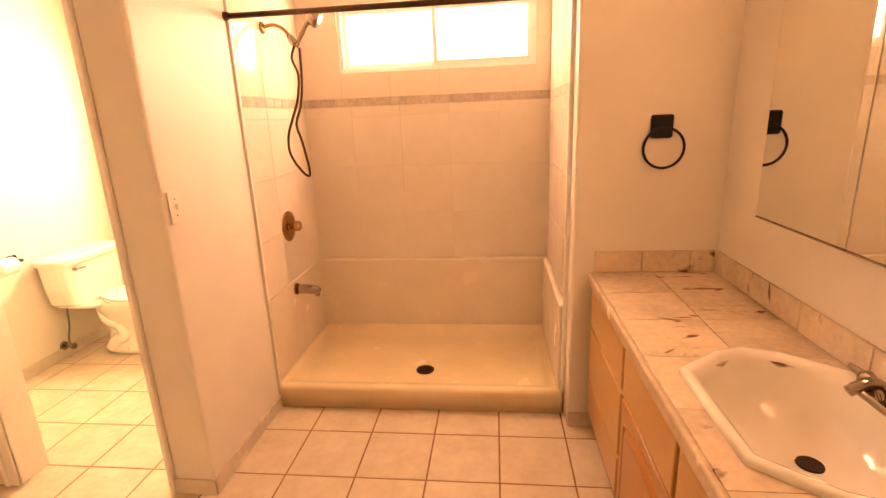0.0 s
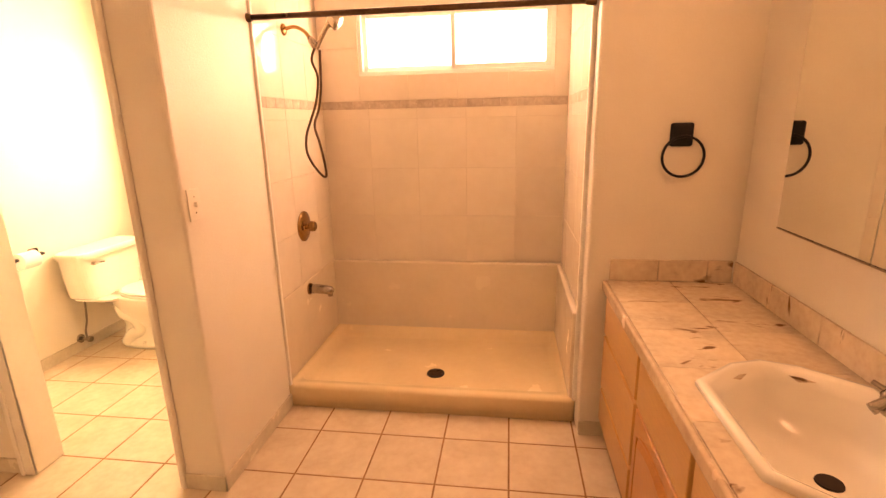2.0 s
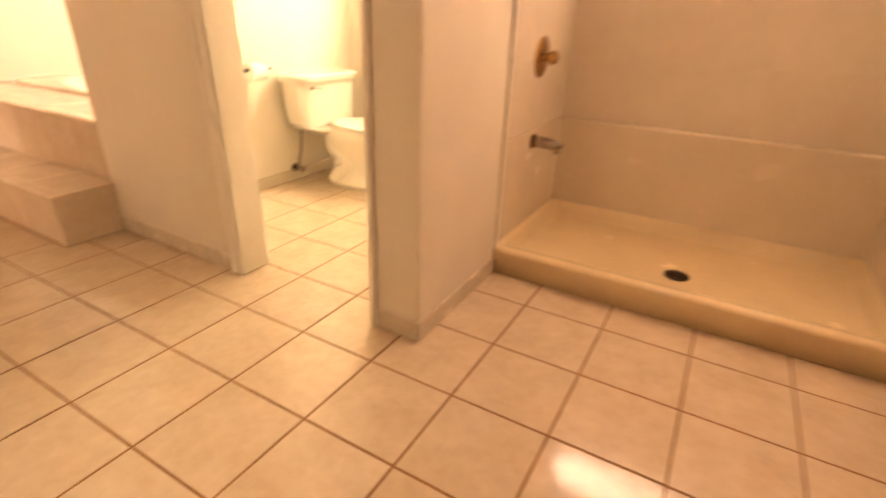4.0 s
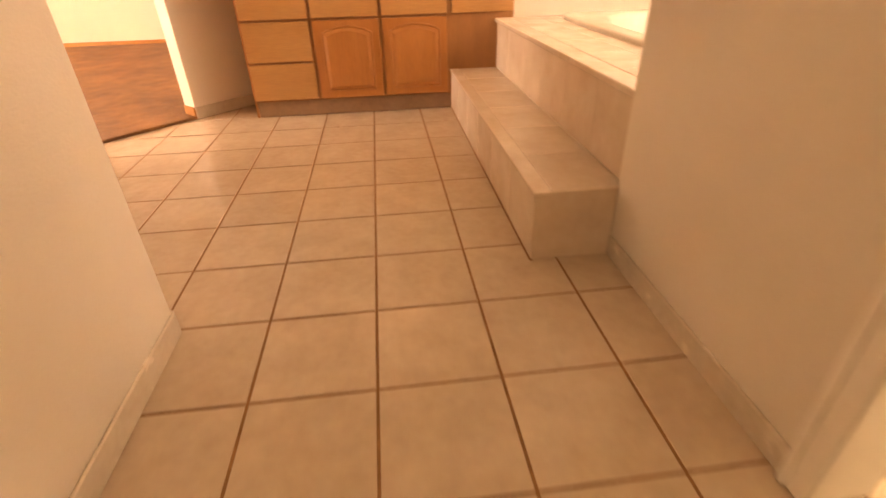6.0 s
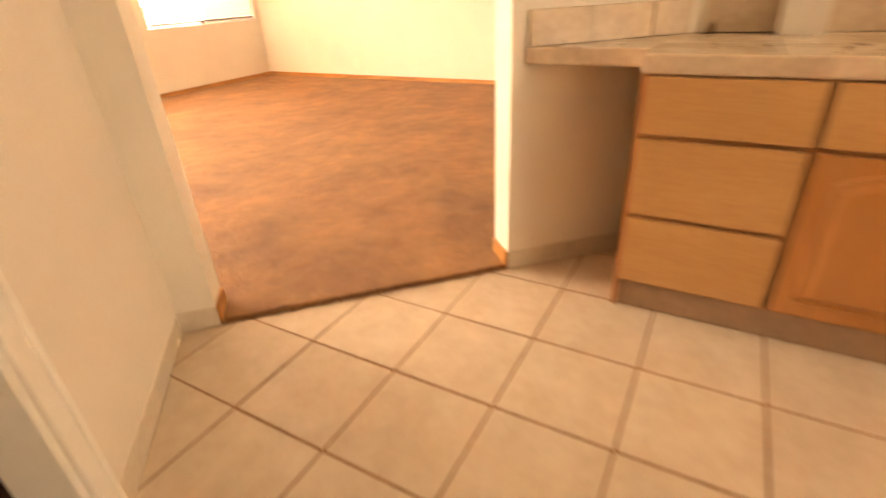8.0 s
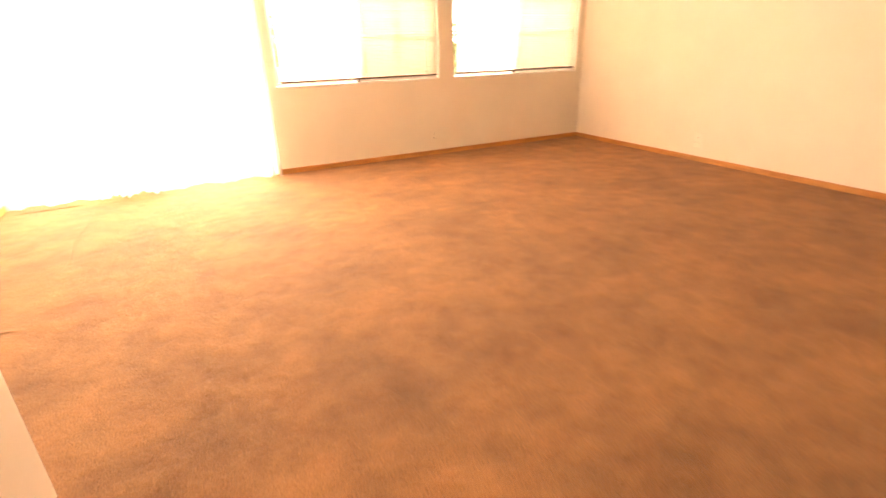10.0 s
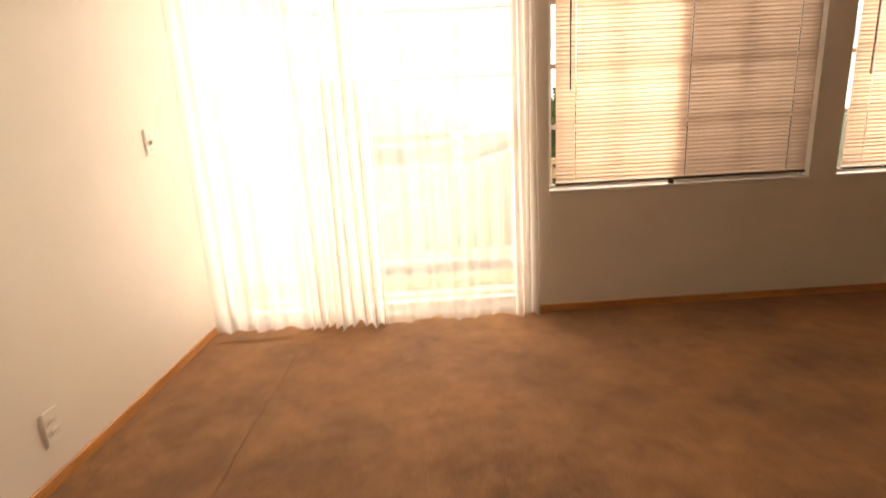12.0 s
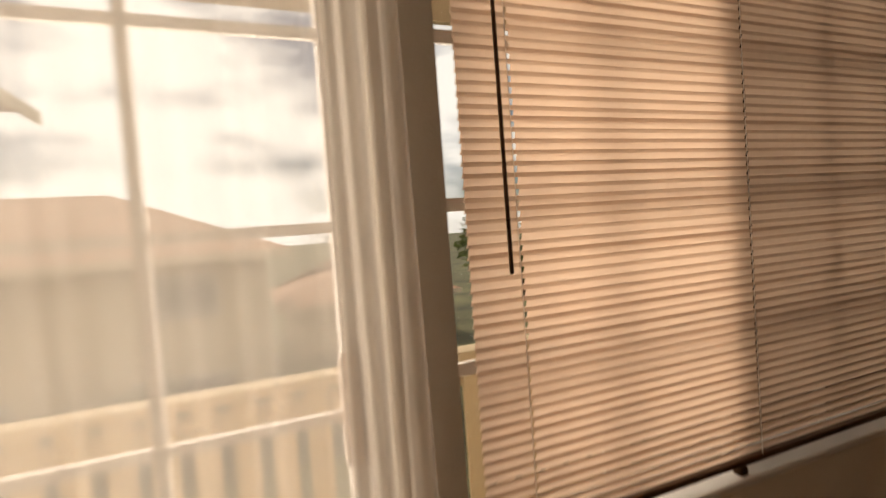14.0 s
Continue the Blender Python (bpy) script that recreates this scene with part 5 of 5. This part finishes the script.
house("neighbour_house", -2.6, 12.0, -26.0, -18.0, -3.0, 1.22, 3.1, "tan stucco two-storey house with a brown hip roof", [(-1.45, 0.0, -0.17, 0.74), (4.0, 5.4, -0.17, 0.74), (2.6, 4.2, -2.8, -1.6), (-1.6, 0.4, -2.9, -1.6)])
house("neighbour_house", -9.5, -3.6, -31.0, -24.0, -3.0, -1.0, 0.6, "lower tan house with a brown roof", [(-8.0, -6.6, -2.4, -1.5)])
house("near_house", 1.13, 9.0, -13.3, -11.0, -3.0, 3.48, 4.6, "near tan stucco house whose eave overhangs", [], over=0.75)


def leaf_cloud(bm, rnd, c, r, count, size):
    for _ in range(count):
        d = Vector((rnd.gauss(0, 1), rnd.gauss(0, 1), rnd.gauss(0, 1))).normalized() * r * rnd.uniform(0.55, 1.08)
        p = Vector(c) + Vector((d.x, d.y, d.z * 0.8))
        a = Vector((rnd.gauss(0, 1), rnd.gauss(0, 1), rnd.gauss(0, 1))).normalized()
        b = a.orthogonal().normalized()
        s = size * rnd.uniform(0.6, 1.3)
        bm.faces.new([bm.verts.new(p + a * s), bm.verts.new(p + b * s * 0.45), bm.verts.new(p - a * s), bm.verts.new(p - b * s * 0.45)])


def tree(x, y, h, spread, seed):
    rnd = random.Random(seed)
    root = thing("tree", (x, y, -3.0), "leafy green tree behind the balcony", "tree")
    bm = bmesh.new()
    tube(bm, [(x, y, -3.0), (x + 0.05, y, -3 + h * 0.3), (x - 0.05, y + 0.05, -3 + h * 0.55), (x, y, -3 + h * 0.85)], [0.16, 0.13, 0.09, 0.03], 8)
    crown = bmesh.new()
    for k in range(9):
        a = rnd.uniform(0, 6.28)
        q = Vector((x + math.cos(a) * spread * rnd.uniform(0.2, 0.75), y + math.sin(a) * spread * rnd.uniform(0.2, 0.75), -3 + h * rnd.uniform(0.55, 0.95)))
        tube(bm, [(x, y, -3 + h * 0.45), tuple((Vector((x, y, -3 + h * 0.5)) + q) / 2), tuple(q)], [0.06, 0.04, 0.012], 6)
        leaf_cloud(crown, rnd, q, spread * 0.42, 420, 0.10)
    part("trunk", bm, BARK, root)
    part("crown", crown, LEAF, root)


tree(-5.4, -17.0, 5.0, 1.7, 4)
tree(-9.0, -16.0, 4.6, 1.8, 6)
for i in range(5):
    rnd = random.Random(20 + i)
    bm = bmesh.new()
    cx = -5.0 + 1.7 * i
    for k in range(6):
        leaf_cloud(bm, rnd, (cx + rnd.uniform(-0.6, 0.6), -16.6 + rnd.uniform(-0.3, 0.3), -2.3 + rnd.uniform(-0.2, 0.6)), 0.55, 160, 0.09)
    for k in range(3):
        tube(bm, [(cx, -16.6, -3.0), (cx + 0.3 * (k - 1), -16.6, -2.0)], [0.03, 0.01], 5)
    tagged(link("bush", bm, LEAF), "green garden bush by the house", "bush", "garden bushes")

# ---- floor tiles, last ----
def tile_mesh(w, d):
    bm = box(bmesh.new(), (-w / 2, -d / 2, -0.004), (w / 2, d / 2, 0.0), 0.0)
    top = [e for e in bm.edges if all(v.co.z > -0.001 for v in e.verts)]
    bmesh.ops.bevel(bm, geom=top, offset=0.002, segments=1, affect="EDGES")
    bmesh.ops.recalc_face_normals(bm, faces=bm.faces)
    me = bpy.data.meshes.new("tile")
    bm.to_mesh(me)
    bm.free()
    me.materials.append(TILE)
    return me


JOINT = 0.0068
whole = tile_mesh(TP - JOINT, TP - JOINT)
for i in range(-9, 13):
    for j in range(-7, 9):
        xa, ya = TP * i, TP * j
        xb, yb = xa + TP, ya + TP
        cx, cy = (xa + xb) / 2, (ya + yb) / 2
        if xb < -2.7 or xa > 3.73 or yb < -2.0 or ya > 2.6:
            continue
        if cy < -0.75 and cx > 0.1 and cx < 1.55:
            continue
        if -2.1 < cx < -0.35 and cy > 0.70:
            continue
        if cx > 1.8 and cy > 1.6:
            continue
        if cy - cx < -0.95 and cx < 0.3:
            continue
        if xa + ya < EDGE - 0.0 or (cy < cx - 0.57 and ya < xb - 0.62 and cx < 0.05 and cy < -0.6):
            h = JOINT / 2
            poly = [(xa + h, ya + h), (xb - h, ya + h), (xb - h, yb - h), (xa + h, yb - h)]
            poly = clip(poly, -1, -1, -EDGE - 0.004)
            poly = clip(poly, 1, -1, 0.615)
            if len(poly) > 2:
                part("tile", prism(bmesh.new(), poly, -0.004, 0.0), TILE, floor)
            continue
        o = new("tile", whole)
        o.location = (cx, cy, 0)
        o.parent = floor
